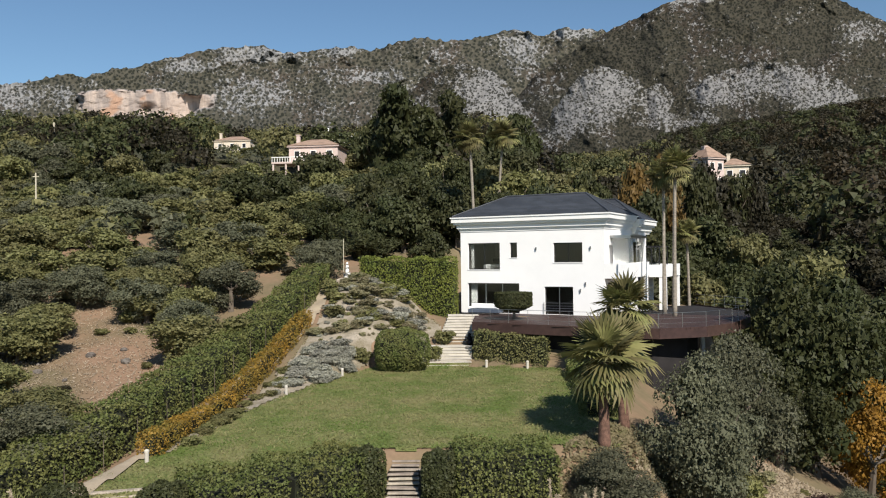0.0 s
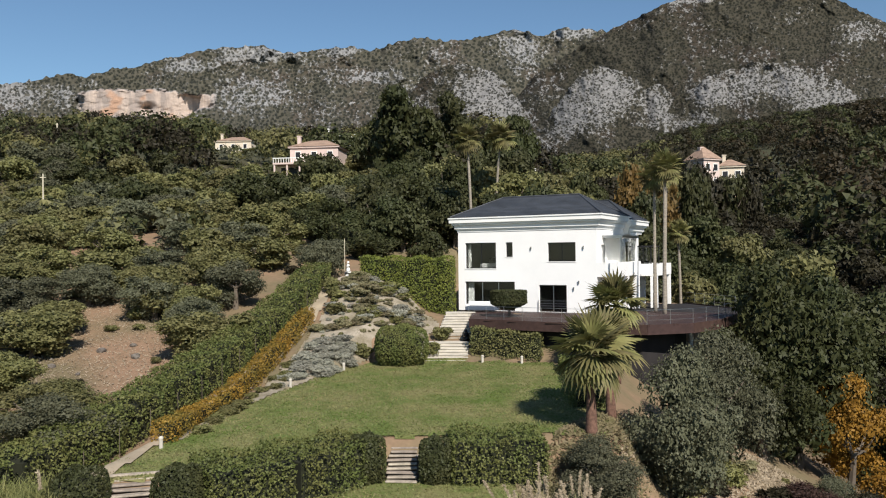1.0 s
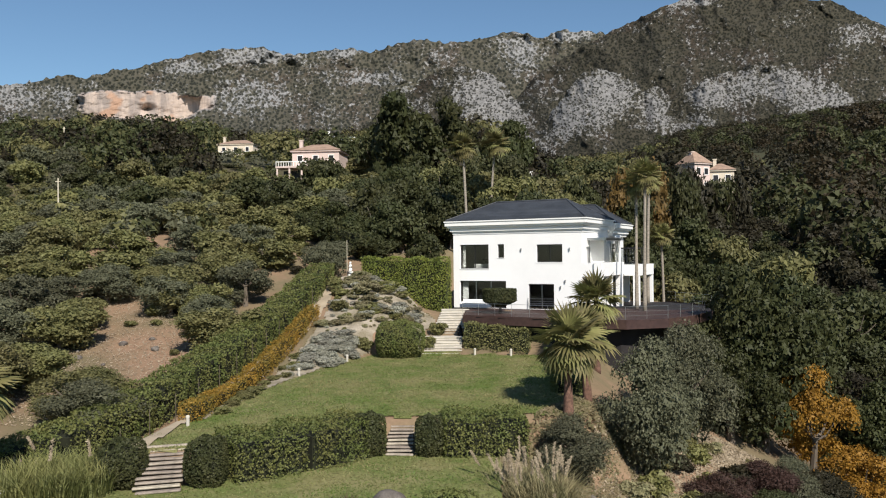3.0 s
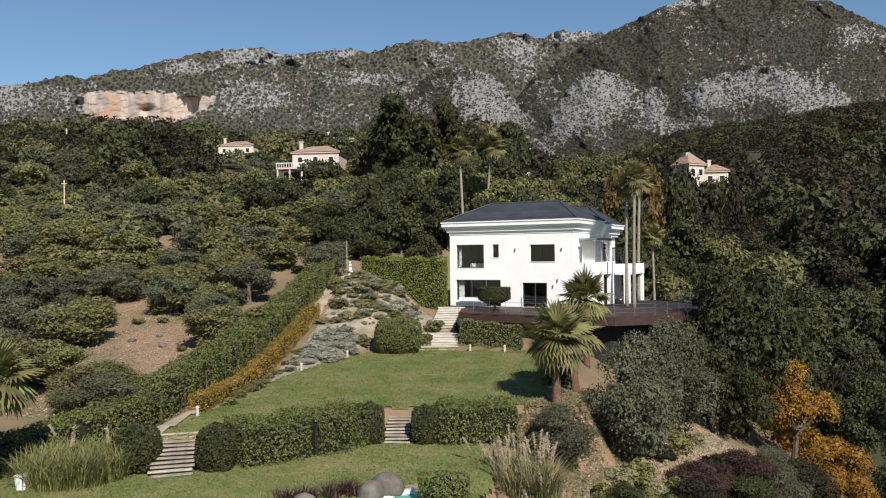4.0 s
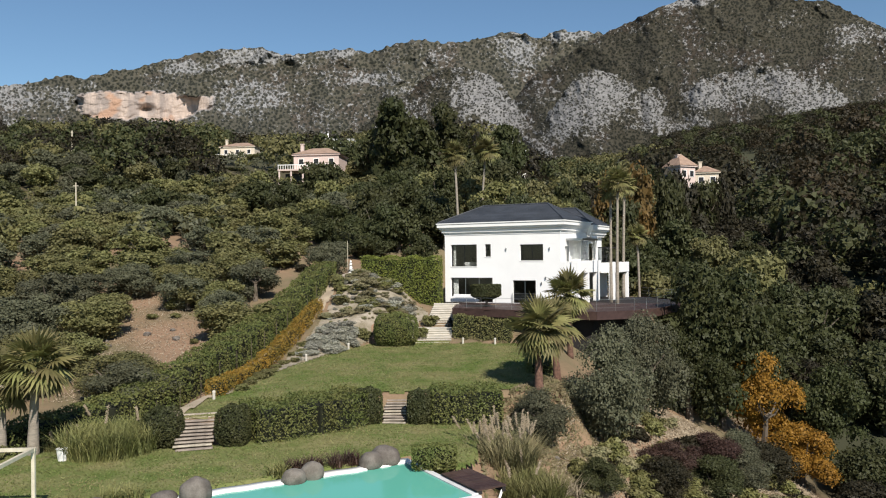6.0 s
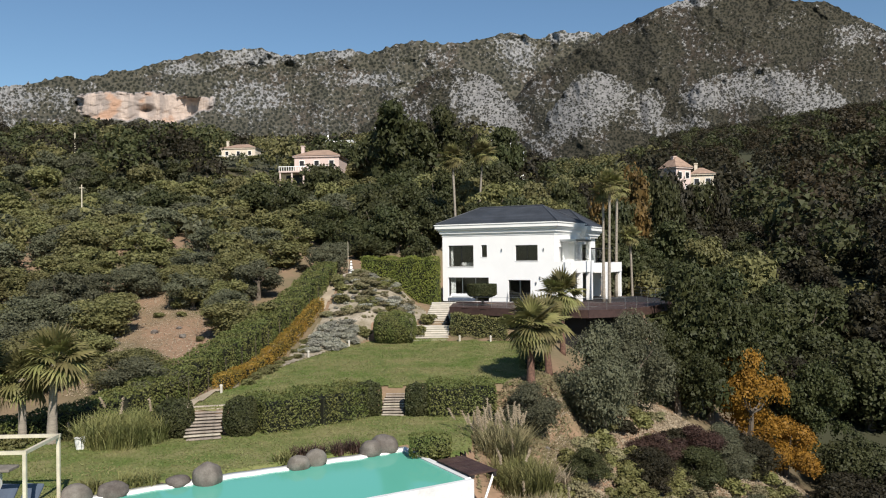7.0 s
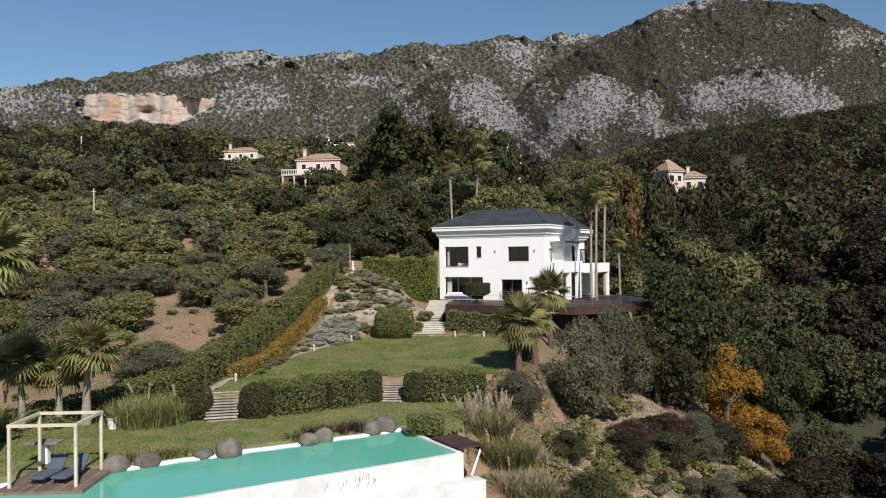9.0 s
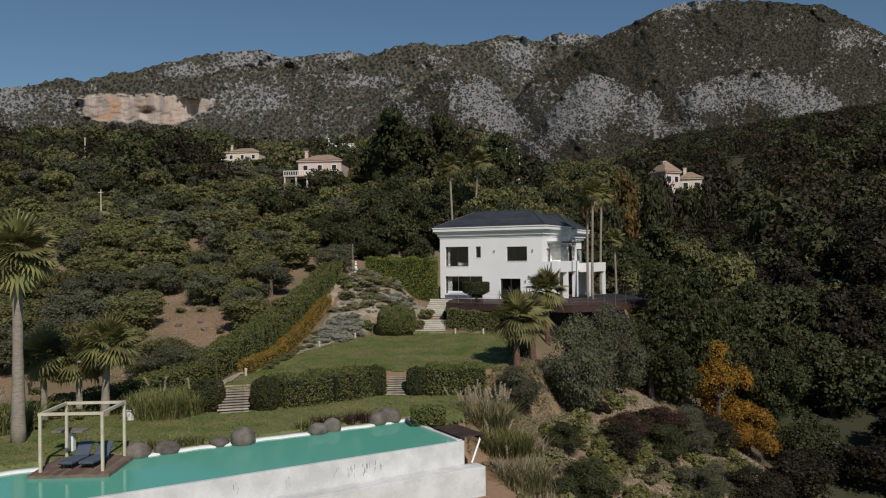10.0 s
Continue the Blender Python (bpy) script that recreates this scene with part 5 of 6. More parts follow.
PLACED += [(-19.5, 41, 8), (-22.0, 46, 9), (-24.5, 51, 5)]
for kind, x, y, w, h in (("olive", -10.8, 66.5, 5.5, 5.0), ("olive", -16.5, 59.5, 6.0, 4.8), ("olive", -22, 57, 6.5, 4.8), ("olive", -17.6, 52.5, 5.0, 4.2), ("olive", -33, 54, 7, 5), ("olive", -28.5, 60, 6.0, 4.6), ("olive", -30, 42, 6.5, 4.6),
                         ("citrus", -21.5, 58, 6.5, 5.0), ("citrus", -19, 64, 6.5, 5.0)):
    tree(kind, x, y, w, h)
    PLACED.append((x, y, w))
left = lambda x, y: x < -15 - 0.02 * (y - 40) and x > -0.75 * y - 22
scatter(["citrus", "citrus", "citrus", "olive"], 120, -80, -14, 33, 98, (5.0, 8.2), (0.55, 0.75), 0.28, left)
scatter(["citrus", "dark", "citrus", "olive"], 120, -130, -10, 90, 168, (5.5, 9), (0.65, 0.9), 0.33, lambda x, y: x > -0.7 * y - 20 and abs(x + 25) + abs(y - 148) > 16
        and not (-0.225 < x / y < -0.125 and y > 120) and not (-0.32 < x / y < -0.23 and y > 150))
# behind the house
scatter(["dark", "dark", "pine", "citrus"], 70, -13, 48, 80, 150, (6.5, 10.5), (0.9, 1.25), 0.34, lambda x, y: not (abs(x - 4) < 3 and y < 95) and abs(x - 52) + abs(y - 150) > 14)
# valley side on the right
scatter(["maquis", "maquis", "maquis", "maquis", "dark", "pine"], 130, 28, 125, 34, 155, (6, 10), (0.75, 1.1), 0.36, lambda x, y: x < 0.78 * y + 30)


def far_woods(name, n, x0, x1, y0, y1, size, mats, seed, label, keep, c=480):
    """Distant woodland: hundreds of crowns in one mesh for each colour."""
    r = np.random.default_rng(seed)
    for j, mat in enumerate(mats):
        V, F, k, made = [], [], 0, 0
        while made < n // len(mats):
            x, y = r.uniform(x0, x1), r.uniform(y0, y1)
            if not keep(x, y):
                continue
            made += 1
            w = r.uniform(*size)
            d = r.normal(0, 1, (c, 3))
            d[:, 2] = np.abs(d[:, 2]) * np.where(r.random(c) < 0.85, 1, -1)
            d /= np.linalg.norm(d, axis=1, keepdims=True)
            p = d * np.array([w / 2, w / 2, w * 0.48]) * (0.75 + 0.3 * np.sin(d[:, :1] * 5 + x) * np.cos(d[:, 1:2] * 6 + y) + 0.1 * r.random((c, 1)))
            p += np.array([x, y, gz(x, y) + w * 0.42])
            v, f = leaf_cloud(p, d, w * 1.49 / math.sqrt(c), r, 0.6)
            V.append(v)
            F.append(f + k)
            k += len(v)
        tagged(link(name, mesh_of(name, np.concatenate(V), np.concatenate(F), mat)), label, "woodland", "", "stuff")


far_woods("woodland", 640, -330, 330, 150, 430, (7, 12), [LEAF_DARK, LEAF_GREEN, LEAF_WOOD], 5, "distant green woodland on the hillside",
          lambda x, y: x > -0.75 * y and x < 0.31 * y and abs(x + 66) + abs(y - 228) > 26 and abs(x + 26) + abs(y - 152) > 18 and abs(x - 55) + abs(y - 158) > 18
          and not (abs(x / y + 0.272) < 0.045 and y < 236) and not (abs(x / y + 0.13) < 0.03 and 225 < y < 338))
far_woods("woodland", 760, 60, 560, 100, 720, (8, 15), [LEAF_WOOD, LEAF_BROWN, LEAF_WOOD, LEAF_DARK], 6, "woodland on the valley side, coloured dark as if shaded", lambda x, y: 0.29 * y < x < 0.8 * y + 40 and abs(x - 58) + abs(y - 158) > 18)

far_woods("undergrowth", 1500, -150, 150, 76, 270, (1.6, 4.2), [LEAF_GREEN, LEAF_DARK, LEAF_OLIVE], 9, "low scrub between the hillside trees",
          lambda x, y: abs(x) < 0.75 * y + 5 and (y > 84 or abs(x) > 14) and abs(x + 66) + abs(y - 236) > 12 and abs(x + 26) + abs(y - 157) > 10 and not (-0.31 < x / y < -0.235 and y > 206), 120)

# ---------------------------------------------------------------- rock garden, path
SOIL = material("pale_rockery_soil", (0.32, 0.275, 0.215), 0.95, 0.5, 0.8, 7, 1.0, color2=(0.20, 0.17, 0.115))
ROCKERY = [(-11.6, 32), (-10.4, 38), (-9.6, 46), (-8.6, 56), (-7.5, 63), (-2, 61), (-0.3, 57), (-2.0, 52.8), (-4.3, 52.2), (-7, 46.9), (-8.9, 42.3), (-10.8, 37)]


def patch(name, poly, mat, lift, label):
    xs = np.arange(min(p[0] for p in poly) - 0.6, max(p[0] for p in poly) + 0.6, 0.2)
    ys = np.arange(min(p[1] for p in poly) - 0.6, max(p[1] for p in poly) + 0.6, 0.2)
    zf = lambda x, y: ground_z(x, y) + lift + 0.05 * waves(x, y, 1.1, 4)
    keep = lambda x, y: distance_to(poly, x, y) < 0.15 + 0.2 * waves(x, y, 1.2, 1)
    return tagged(link(name, grid_mesh(name, xs, ys, zf, mat, keep)), label, "ground", "", "structure")


patch("rockery", ROCKERY, SOIL, 0.10, "pale stony soil of the sloping rock garden")
PATHWAY = [(-13.9, 27), (-13.1, 33), (-12.4, 40), (-11.6, 48), (-10.4, 57), (-9.2, 63.5), (-8.2, 63.5), (-9.4, 56), (-10.6, 47), (-11.4, 40), (-12.1, 33), (-12.7, 27)]
patch("path", PATHWAY, material("sandy_path", (0.38, 0.31, 0.22), 0.95, 0.25, 0.8, 10, 0.5), 0.12, "sandy footpath beside the golden hedge")

SMALL = {"sage": ("sage_bush", LEAF_GREY, "grey lavender cushion in the rock garden"), "green": ("rock_shrub", LEAF_GREEN, "small green shrub in the rock garden"),
         "dry": ("dry_shrub", LEAF_REED, "dry brownish shrub on the bank"), "silver": ("rock_sage", LEAF_SAGE, "low grey-green cushion plant on the stony bank"), "wood": ("scrub_bush", LEAF_WOOD, "low olive-brown scrub on the slope")}
SMALL_MESH = {k: [crown_mesh(s[0] + "_foliage", s[1], 300 + i * 7 + j, count=14, leaves=2000 if k in ("sage", "silver") else 850, size=0.055 if k in ("sage", "silver") else 0.08, small=0.15, flat=0.9) for j in range(3)] for i, (k, s) in enumerate(SMALL.items())}


def shrub(kind, x, y, w, h):
    name, _, label = SMALL[kind]
    ob = tagged(link(name, SMALL_MESH[kind][int(rng.integers(3))]), label, "shrub")
    ob.matrix_basis = Matrix.LocRotScale((x, y, gz(x, y) - 0.12 * h), Euler((0, 0, rng.uniform(0, 6))), (w, w, h))


def strew(kinds, n, poly, wide, high, margin=0.2):
    made = 0
    while made < n:
        x, y = rng.uniform(min(p[0] for p in poly), max(p[0] for p in poly)), rng.uniform(min(p[1] for p in poly), max(p[1] for p in poly))
        if distance_to(poly, np.array([x]), np.array([y]))[0] < -margin:
            w = rng.uniform(*wide)
            shrub(str(rng.choice(kinds)), x, y, w, w * rng.uniform(*high))
            made += 1


strew(["sage"], 40, [(-9.4, 43), (-8.6, 49), (-6.2, 51), (-5.6, 48.5), (-7.6, 45)], (0.9, 1.7), (0.4, 0.6), 0)
strew(["silver", "silver", "silver", "dry", "sage"], 85, [(-9.2, 52), (-8, 62.5), (-2, 60.5), (-0.8, 57), (-3.5, 53)], (0.7, 2.0), (0.35, 0.6))
strew(["dry", "silver", "sage"], 90, ROCKERY, (0.25, 0.6), (0.6, 0.9), 0.3)
strew(["green"], 26, [(-11.3, 33), (-9.8, 46), (-9.0, 46), (-10.9, 33)], (0.6, 1.0), (0.5, 0.7), 0)
for x, y, w, h in ((-8.6, 59.5, 1.9, 1.5), (-7.9, 55.5, 1.6, 1.1), (-5.4, 50.5, 1.5, 1.2), (-0.7, 51.9, 1.4, 1.2), (0.0, 54.5, 1.6, 1.4)):
    shrub("green", x, y, w, h)
# scrub over the open slopes
strew(["dry", "dry", "wood", "silver"], 90, [(6.5, 16), (10, 30), (20, 40), (34, 42), (36, 20), (14, 2), (-2, 4), (4, 14)], (0.7, 2.2), (0.5, 0.8))
strew(["wood", "dry", "dry", "dry", "silver"], 80, [(5, 17), (7.5, 26.5), (11, 30), (17, 33), (25, 38), (23, 28), (13, 14), (6, 10)], (0.7, 2.3), (0.5, 0.85))
strew(["wood", "green", "dry"], 130, [(-60, 40), (-18, 28), (-14, 50), (-13, 90), (-70, 95)], (0.6, 1.8), (0.5, 0.8))
strew(["dry", "green"], 60, [(-32, 9), (-21, 14), (-18, 25), (-26, 30), (-40, 24)], (0.8, 2.0), (0.6, 1.0))
for a, b in ((2.6, 6.7), (3.3, 6.7), (4.3, 6.8), (5.1, 6.9), (6.0, 6.6), (11.8, 6.5), (12.6, 6.6), (14.0, 6.5)):
    x, y = pool_xy(a, b)
    reeds("cordyline", x, y, 0.8, 0.85, 150, 0, "spiky plant behind the pool boulders", int(a * 10), LEAF_RED if a < 6 else LEAF_REED)

# ---------------------------------------------------------------- small things in the garden
def bollard(x, y):
    t = thing("bollard_lamp", Matrix.Translation((x, y, gz(x, y) + 0.03)), "low white garden bollard lamp", "lamp", "bollard lamps")
    part("post", tube(bmesh.new(), [(0, 0, -0.05), (0, 0, 0.42)], [0.085, 0.085], 10), LIMESTONE, t)
    part("cap", tube(bmesh.new(), [(0, 0, 0.42), (0, 0, 0.5), (0, 0, 0.54)], [0.1, 0.1, 0.04], 10), LIMESTONE, t)


for x, y in ((2.75, 50.2), (5.3, 49.0), (-8.75, 42.4), (-6.3, 47.3), (-3.9, 51.2), (-11.9, 30.6), (-12.5, 36.4)):
    bollard(x, y)
pot = bmesh.new()
tube(pot, [(0, 0, 0), (0, 0, 0.5), (0, 0, 0.58)], [0.2, 0.27, 0.3], 14)
tagged(part("plant_pot", pot, WHITEWARE), "white round plant pot on the lawn", "pot").matrix_basis = pose(-16.5, 22.6, LOWER_Z + 0.03)
st = thing("garden_table", pose(-16.6, 15.6, LOWER_Z + 0.03), "dark flat stone table on a white block", "table")
part("leg", boxes((-0.2, 0.2, -0.18, 0.18, 0, 0.95), bevel=0.04), WHITEWARE, st)
part("tabletop", boxes((-0.75, 0.75, -0.4, 0.4, 0.95, 1.07), bevel=0.02), BOULDER, st)
statue = bmesh.new()
for z0, z1, r0, r1 in ((0, 0.5, 0.34, 0.3), (0.5, 0.62, 0.36, 0.36), (0.62, 1.25, 0.22, 0.17), (1.25, 1.65, 0.2, 0.12), (1.65, 1.95, 0.13, 0.1)):
    tube(statue, [(0, 0, z0), (0.03, 0, (z0 + z1) / 2), (0, 0, z1)], [r0, (r0 + r1) / 2 * 1.05, r1], 10)
tagged(part("garden_statue", statue, WHITEWARE, None, "", True), "pale stone garden statue at the top of the path", "statue").matrix_basis = pose(-8.0, 63.8, gz(-8, 63.8)) @ Matrix.Diagonal((0.85, 0.85, 0.72, 1))
ornament = bmesh.new()
for z0, z1, r0, r1, y in ((0, 0.35, 0.26, 0.24, 0.0), (0.35, 0.62, 0.22, 0.15, 0.02), (0.62, 0.85, 0.13, 0.09, -0.05)):
    tube(ornament, [(0, y, z0), (0.04, y, (z0 + z1) / 2), (0, y, z1)], [r0, (r0 + r1) / 2 * 1.08, r1], 10)
tagged(part("garden_ornament", ornament, DARKFRAME, None, "", True), "small dark seated sculpture on the step landing", "sculpture").matrix_basis = pose(1.75, 54.1, gz(0, 50.6) + 1.12)
step_top = tagged(thing("timber_stairs"), "short dark timber steps below the statue", "stairs", "", "structure")
for i in range(4):
    b = part("sleeper", boxes((-0.55, 0.55, -0.13, 0.13, -0.12, 0.04)), TIMBER, step_top)
    b.matrix_basis = pose(-7.9 - 0.08 * i, 62.9 - 0.32 * i, gz(-7.9, 62.9 - 0.32 * i) + 0.12)


def pole(x, y, h, label, r=0.09, arm=True):
    t = thing("utility_pole", Matrix.Translation((x, y, gz(x, y))), label, "pole")
    part("shaft", tube(bmesh.new(), [(0, 0, -0.3), (0, 0, h)], [r, r * 0.7], 8), PALETIMBER, t)
    if arm:
        part("crossarm", boxes((-0.35, 0.35, -0.04, 0.04, h - 0.5, h - 0.4)), PALETIMBER, t)


pole(-48.2, 91, 6.6, "pale wooden utility pole on the terraced slope", 0.11)
pole(-96, 190, 9, "pale wooden utility pole among distant trees", 0.22)
pole(-8.4, 64.8, 3.4, "thin lamp pole beside the statue", 0.035, False)
fence = thing("fence", None, "thin wire fence posts along the boundary hedge", "fence")
for i in range(14):
    y = 30 + i * 2.4
    x = float(np.interp(y, [30, 40, 50, 63], [-14.9, -12.9, -11.3, -9.1]))
    part("post", tube(bmesh.new(), [(x, y, gz(x, y) - 0.1), (x, y, gz(x, y) + 1.7)], [0.016, 0.014], 6), BARK, fence)

# outdoor sofa before the living room
sofa = thing("outdoor_sofa", HOUSE @ pose(1.3, -1.5, 0), "pale grey outdoor sofa on the terrace", "sofa")
part("seat", boxes((0, 2.6, 0, 0.8, 0.12, 0.42), bevel=0.04), CUSHION, sofa)
part("backrest", boxes((0, 2.6, 0.62, 0.82, 0.42, 0.8), bevel=0.04), PLASTER, sofa)
for x in (0, 2.42):
    part("armrest", boxes((x, x + 0.18, 0, 0.62, 0.42, 0.6), bevel=0.03), PLASTER, sofa)
bed = thing("bed", HOUSE @ pose(1.4, 1.2, 3.05), "white-covered bed behind the upper window", "bed")
part("mattress", boxes((0, 1.9, 0, 2.0, 0.1, 0.75), bevel=0.08), PLASTER, bed)
part("headboard", boxes((-0.05, 1.95, 2.02, 2.1, 0, 1.2)), DARKFRAME, bed)

# parked car on the drive behind the hedge
car = thing("car", pose(-2.6, 69.5, -2.25, 0, 0, 4), "dark blue car parked behind the hedge", "car")
CARPAINT = material("dark_blue_paint", (0.02, 0.03, 0.05), 0.25, 0.05, 1, 20, 0, spec=0.6)
body = bmesh.new()
prof = [(-2.1, 0.3), (-2.15, 0.75), (-1.9, 0.9), (-1.0, 0.95), (-0.4, 1.42), (1.0, 1.45), (1.7, 1.0), (2.1, 0.9), (2.15, 0.35)]
rows_ = [[body.verts.new((x, y, z)) for x, z in prof] for y in (-0.85, 0.85)]
for i in range(len(prof) - 1):
    body.faces.new((rows_[0][i], rows_[0][i + 1], rows_[1][i + 1], rows_[1][i]))
body.faces.new(rows_[0][::-1])
body.faces.new(rows_[1])
part("body", body, CARPAINT, car)
for x in (-1.35, 1.35):
    for y in (-0.86, 0.7):
        wheel = bmesh.new()
        tube(wheel, [(x, y, 0.32), (x, y + 0.18, 0.32)], [0.32, 0.32], 14)
        part("wheel", wheel, DARKFRAME, car)
part("windscreen", boxes((-0.3, 0.9, -0.87, 0.87, 1.02, 1.36)), GLASS, car)
tagged(part("drive", boxes((-7.5, 0.2, 64.9, 74, -3.2, -2.3)), LIMESTONE), "paved drive behind the tall hedge", "drive", "", "structure")


# ---------------------------------------------------------------- houses on the hillside
def hill_house(x, y, z, turn, w, d, h, mat, label, arches=0, storeys=2, wing=None, roof=0.9, tiles=None):
    """Rendered house with a clay hipped roof; floor at z."""
    t = thing("hillside_house", pose(x, y, z, 0, 0, turn), label, "house", "hillside houses")
    part("wall", boxes((-w / 2, w / 2, 0, d, -4, h)), mat, t)
    r = bmesh.new()
    lo = [r.verts.new(p) for p in ((-w / 2 - 0.5, -0.5, h), (w / 2 + 0.5, -0.5, h), (w / 2 + 0.5, d + 0.5, h), (-w / 2 - 0.5, d + 0.5, h))]
    k = min(w, d) * 0.42
    hi = [r.verts.new(p) for p in ((-w / 2 + k, d / 2, h + roof * 2), (w / 2 - k, d / 2, h + roof * 2))]
    r.faces.new((lo[0], lo[1], hi[1], hi[0]))
    r.faces.new((lo[2], lo[3], hi[0], hi[1]))
    r.faces.new((lo[1], lo[2], hi[1]))
    r.faces.new((lo[3], lo[0], hi[0]))
    r.faces.new(lo[::-1])
    part("roof", r, tiles or CLAYTILE, t, "orange clay tile roof")
    part("eave", boxes((-w / 2 - 0.35, w / 2 + 0.35, -0.35, d + 0.35, h - 0.3, h - 0.01)), mat, t)
    part("chimney", boxes((-w / 2 + 1, -w / 2 + 1.7, 2, 2.7, h, h + 2.4), (-w / 2 + 0.9, -w / 2 + 1.8, 1.9, 2.8, h + 2.4, h + 2.6)), mat, t)
    n = max(2, round(w / 3.4))
    for s in range(storeys):
        for i in range(n):
            cx = -w / 2 + w * (i + 0.5) / n
            zz = h - 2.4 - 3.0 * s
            f = part("window", boxes((cx - 0.62, cx + 0.62, -0.05, 0.0, zz - 0.1, zz + 1.4)), WHITEWARE, t)
            part("pane", boxes((cx - 0.5, cx + 0.5, -0.065, -0.052, zz, zz + 1.28)), DARKFRAME, f)
    if wing:
        x0, x1, depth, top = wing
        part("terrace", boxes((x0, x1, -depth, -0.07, top - 0.35, top)), mat, t)
        m = max(2, round((x1 - x0) / 2.6))
        for i in range(m + 1):
            px = x0 + 0.25 + (x1 - x0 - 0.5) * i / m
            part("column", tube(bmesh.new(), [(px, -depth + 0.3, -4), (px, -depth + 0.3, top - 0.35)], [0.24, 0.2], 8), mat, t)
        for i in range(m * 5 + 1):
            px = x0 + 0.1 + (x1 - x0 - 0.2) * i / (m * 5)
            part("baluster", boxes((px - 0.05, px + 0.05, -depth + 0.05, -depth + 0.15, top, top + 0.85)), WHITEWARE, t)
        part("handrail", boxes((x0, x1, -depth, -depth + 0.2, top + 0.85, top + 1.0)), WHITEWARE, t)
        # near-black sheet on the wall, stands in for shadow under the terrace
        part("painted_shade", boxes((x0 + 0.5, x1 - 0.5, -0.06, -0.02, -3.5, top - 0.6)), DARKFRAME, t)
    return t


hill_house(-64.5, 236, 28.6, -6, 11.5, 9, 7.0, CREAM, "cream two-storey house with a clay tile roof", wing=(-6.5, 5.5, 3, 3.2))
hill_house(-26.3, 157, 15.8, -6, 10.2, 8, 6.6, PINK, "pale pink villa with a columned terrace", wing=(-7.5, 3.5, 4, 2.9))
hill_house(-43, 330, 45.5, 8, 14, 10, 6.5, PLASTER, "white house on the upper hillside", tiles=PLASTER, roof=0.3)
hill_house(55.4, 155, 14.0, 25, 4.2, 5, 4.6, PINK, "pinkish house with a clay roof among trees", roof=1.4)
hill_house(60.6, 158, 13.4, -12, 5.0, 5, 4.0, CREAM, "cream house with a clay roof among trees", roof=0.8)
hill_house(22.5, 200, 22, 0, 5, 5, 6.5, PLASTER, "white house half hidden by trees", tiles=PLASTER, roof=0.2)
# trees that stand out on the skyline
for kind, x, y, w, h, lift in (("pine", -6.5, 150, 18, 24, 0.1), ("pine", 2, 158, 14, 22, 0.1), ("pine", 15, 165, 14, 20, 0.1), ("dark", -14, 160, 10, 16, 0.0), 
                               ("dark", -21, 128, 9, 10, 0), ("dark", 34, 128, 9, 15, 0), ("dark", 27, 140, 9, 16, 0), ("maquis", 42, 138, 8, 8, 0)):
    tree(kind, x, y, w, h, lift)


def topped(kind, x, y, w, top):
    """A tree whose crown ends at that height."""
    tree(kind, x, y, w, (top - gz(x, y)) * 1.1)


for kind, x, y, w, top in (("dark", 46.5, 138, 8, 16), ("maquis", 50.5, 148, 10, 18.6), ("dark", 57.5, 150, 10, 17.6), ("rusty", 33, 130, 9, 16.5), ("rusty", 37.5, 132, 10, 18), ("maquis", 60.5, 150, 7, 18),
                           ("citrus", -66, 222, 8, 28.0), ("citrus", -61, 214, 8, 26.3), ("dark", -56, 226, 7, 31), ("citrus", -50, 205, 9, 29), ("dark", -58, 220, 9, 27.3), ("citrus", -52, 215, 9, 31), ("dark", -70, 205, 10, 29), ("citrus", -62, 200, 10, 28), ("dark", -54, 195, 9, 23.2),
                           ("citrus", -58, 180, 9, 25), ("dark", -50, 178, 9, 20.5), ("citrus", -48, 168, 8, 19), ("dark", -20, 148, 7, 18.5), ("citrus", -30, 143, 8, 14.5), ("dark", -23, 138, 8, 13.5), ("citrus", -28, 130, 8, 11.5),
                           ("citrus", -20, 126, 8, 11), ("dark", -17, 135, 8, 15), ("dark", -6.5, 74.5, 5, 2.2), ("dark", -1.5, 75, 5, 3.0), ("olive", -10.5, 74, 5, 2.0), ("dark", -4, 78, 7, 6.5), ("dark", 1.5, 80, 7, 7.5), ("dark", -9, 81, 6, 5), ("dark", 12, 82, 7, 8)):
    topped(kind, x, y, w, top)


def blades(name, poly, n, seed, label, mat=BLADE, size=0.085):
    """Short grass over a lawn, as one mesh."""
    r = np.random.default_rng(seed)
    x, y = r.uniform(min(p[0] for p in poly), max(p[0] for p in poly), n), r.uniform(min(p[1] for p in poly), max(p[1] for p in poly), n)
    k = distance_to(poly, x, y) < 0.3 + 0.3 * waves(x, y, 1.6, 2)
    x, y = x[k], y[k]
    p = np.stack([x, y, ground_z(x, y) + 0.07], 1)
    v, f = leaf_cloud(p, np.tile([0.0, -0.3, 1.0], (len(x), 1)), size, r, 0.5, 0.5)
    tagged(link(name, mesh_of(name, v, f, mat)), label, "grass", "", "stuff")


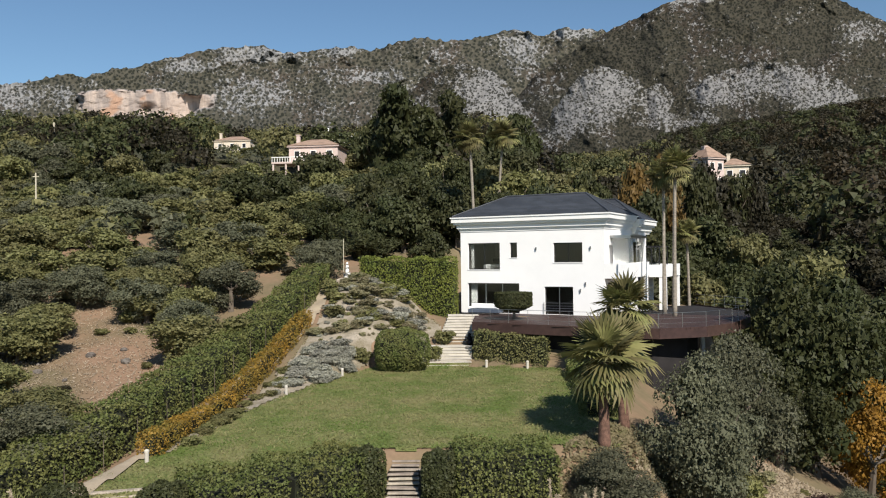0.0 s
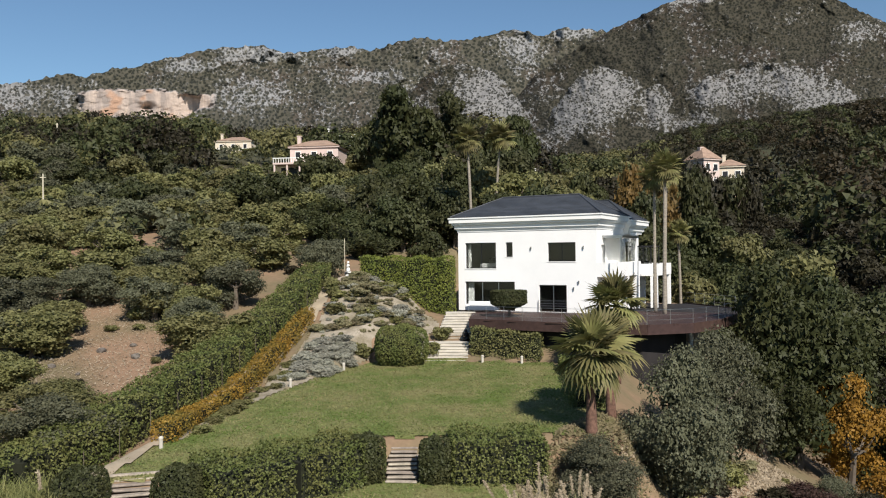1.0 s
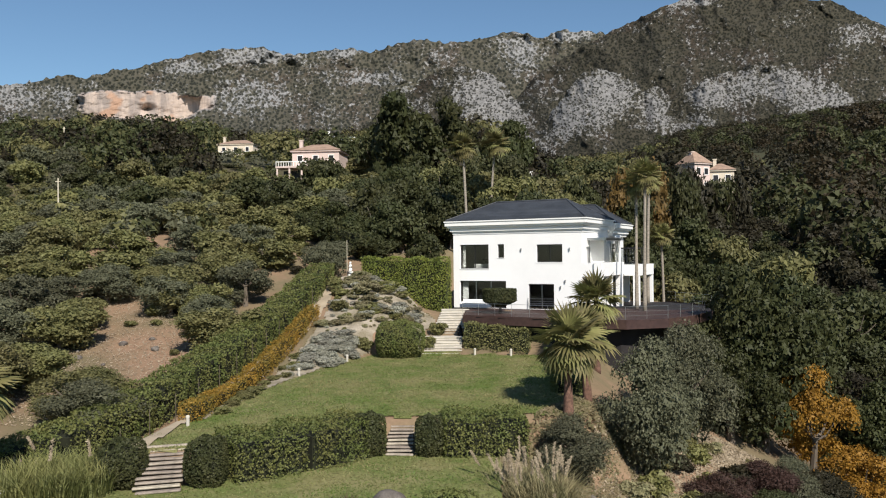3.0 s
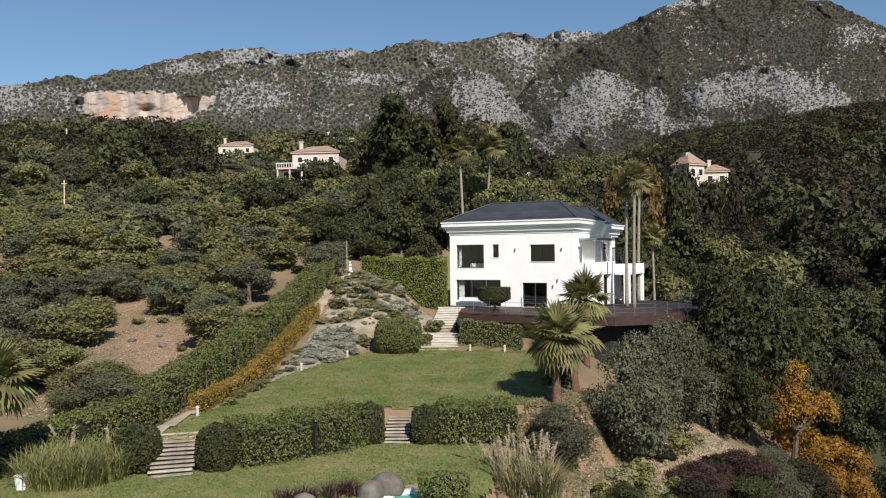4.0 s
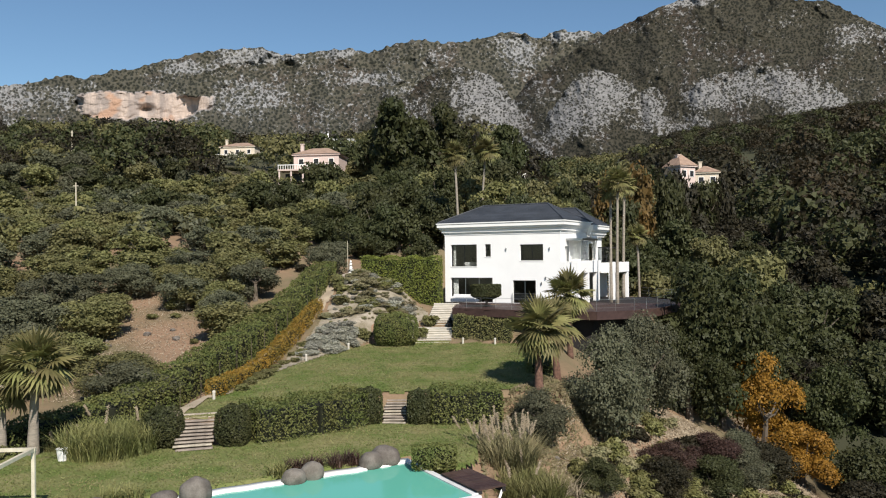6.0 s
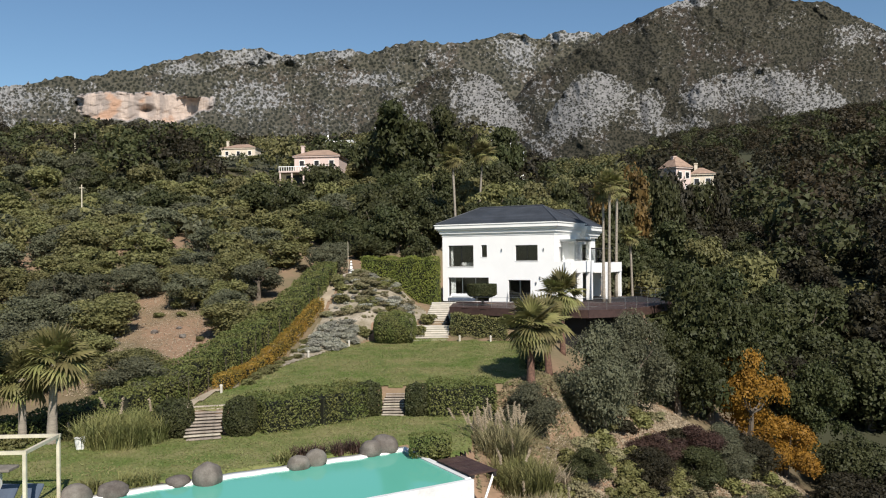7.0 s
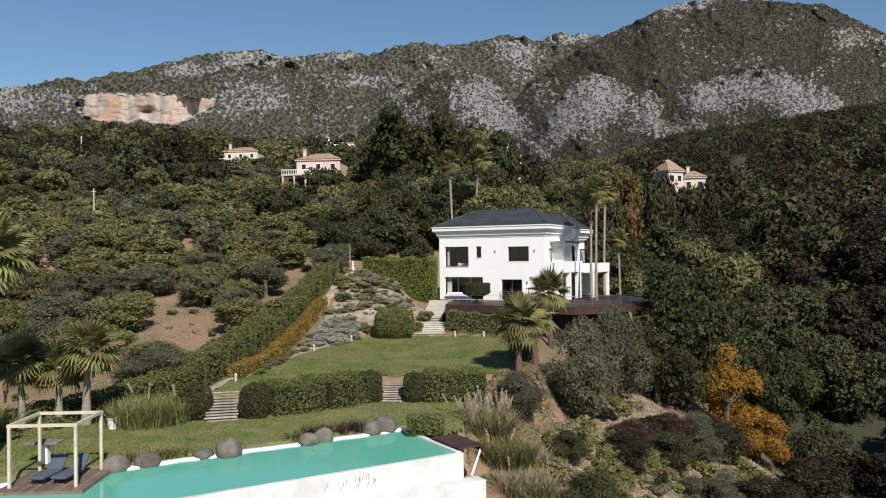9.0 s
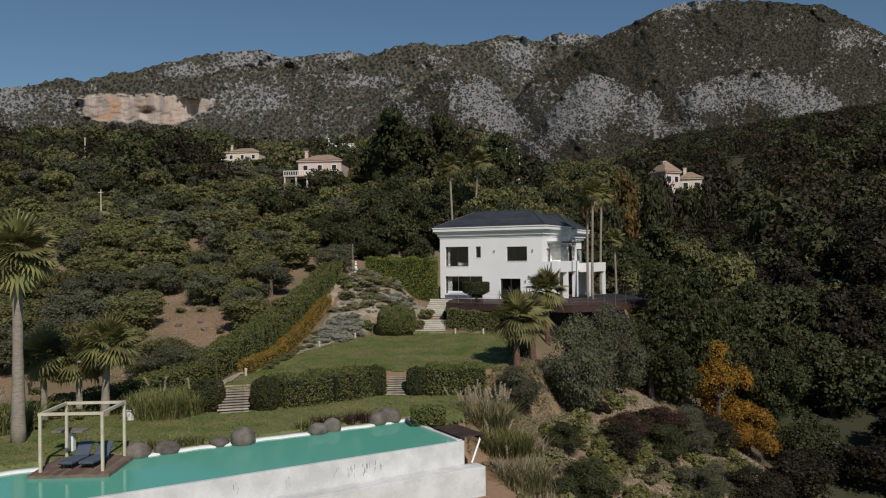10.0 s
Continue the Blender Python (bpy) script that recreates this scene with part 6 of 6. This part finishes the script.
blades("rockery_grass", ROCKERY, 34000, 66, "thin dry grass between the cushion plants", LEAF_SAGE, 0.10)
blades("grass", UPPER_LAWN, 90000, 61, "short green and straw-coloured grass")
blades("grass", LOWER_LAWN, 60000, 62, "short green grass beside the pool")
SLOPE = [(5.2, 12), (6.2, 24), (7.6, 29.5), (9.2, 36), (13, 43), (28, 46), (29, 28), (14, 8)]
blades("dry_grass_cover", SLOPE, 95000, 63, "dry straw grass on the steep slope", PLUME, 0.17)
BANK = [(2.8, 20.5), (3.2, 29), (7.6, 35.5), (10.5, 36), (8.6, 28), (6, 19)]
blades("dry_grass_cover", BANK, 26000, 65, "long straw grass on the bank below the lawn", LEAF_STRAW, 0.2)
BARE = [(-31, 38), (-17, 34), (-15.5, 48), (-22, 60), (-34, 62)]
blades("dry_grass_cover", BARE, 16000, 64, "thin dry grass on bare earth", PLUME, 0.13)
strew(["dry", "dry", "dry", "silver", "wood"], 80, [(6.8, 21), (8.4, 28.5), (12, 31), (18, 33), (22, 34), (19, 26), (12, 19)], (0.5, 1.7), (0.5, 0.85), 0)
strew(["dry", "dry", "wood", "silver"], 110, [(8.8, 30), (10, 38), (16, 44), (26, 44), (25, 34), (16, 29)], (0.6, 2.0), (0.5, 0.85), 0)
for i in range(26):
    bm = bmesh.new()
    bmesh.ops.create_icosphere(bm, subdivisions=2, radius=1)
    for v in bm.verts:
        v.co *= 1 + 0.3 * noise.noise(v.co * 1.4 + Vector((i, 0, 0)))
    s = float(rng.uniform(0.12, 0.4))
    x, y = (float(rng.uniform(-26, -18)), float(rng.uniform(39, 52))) if i < 10 else (float(rng.uniform(7, 17)), float(rng.uniform(20, 30)))
    if i > 19:
        x, y = float(rng.uniform(-9, -4)), float(rng.uniform(52.5, 60))
    o = tagged(part("rock", bm, BOULDER), "rough grey rock on the slope", "rock", "rocks on the slopes")
    o.matrix_basis = Matrix.LocRotScale((x, y, gz(x, y) + 0.2 * s), Euler((0, 0, i)), (s, s * 0.8, s * 0.6))
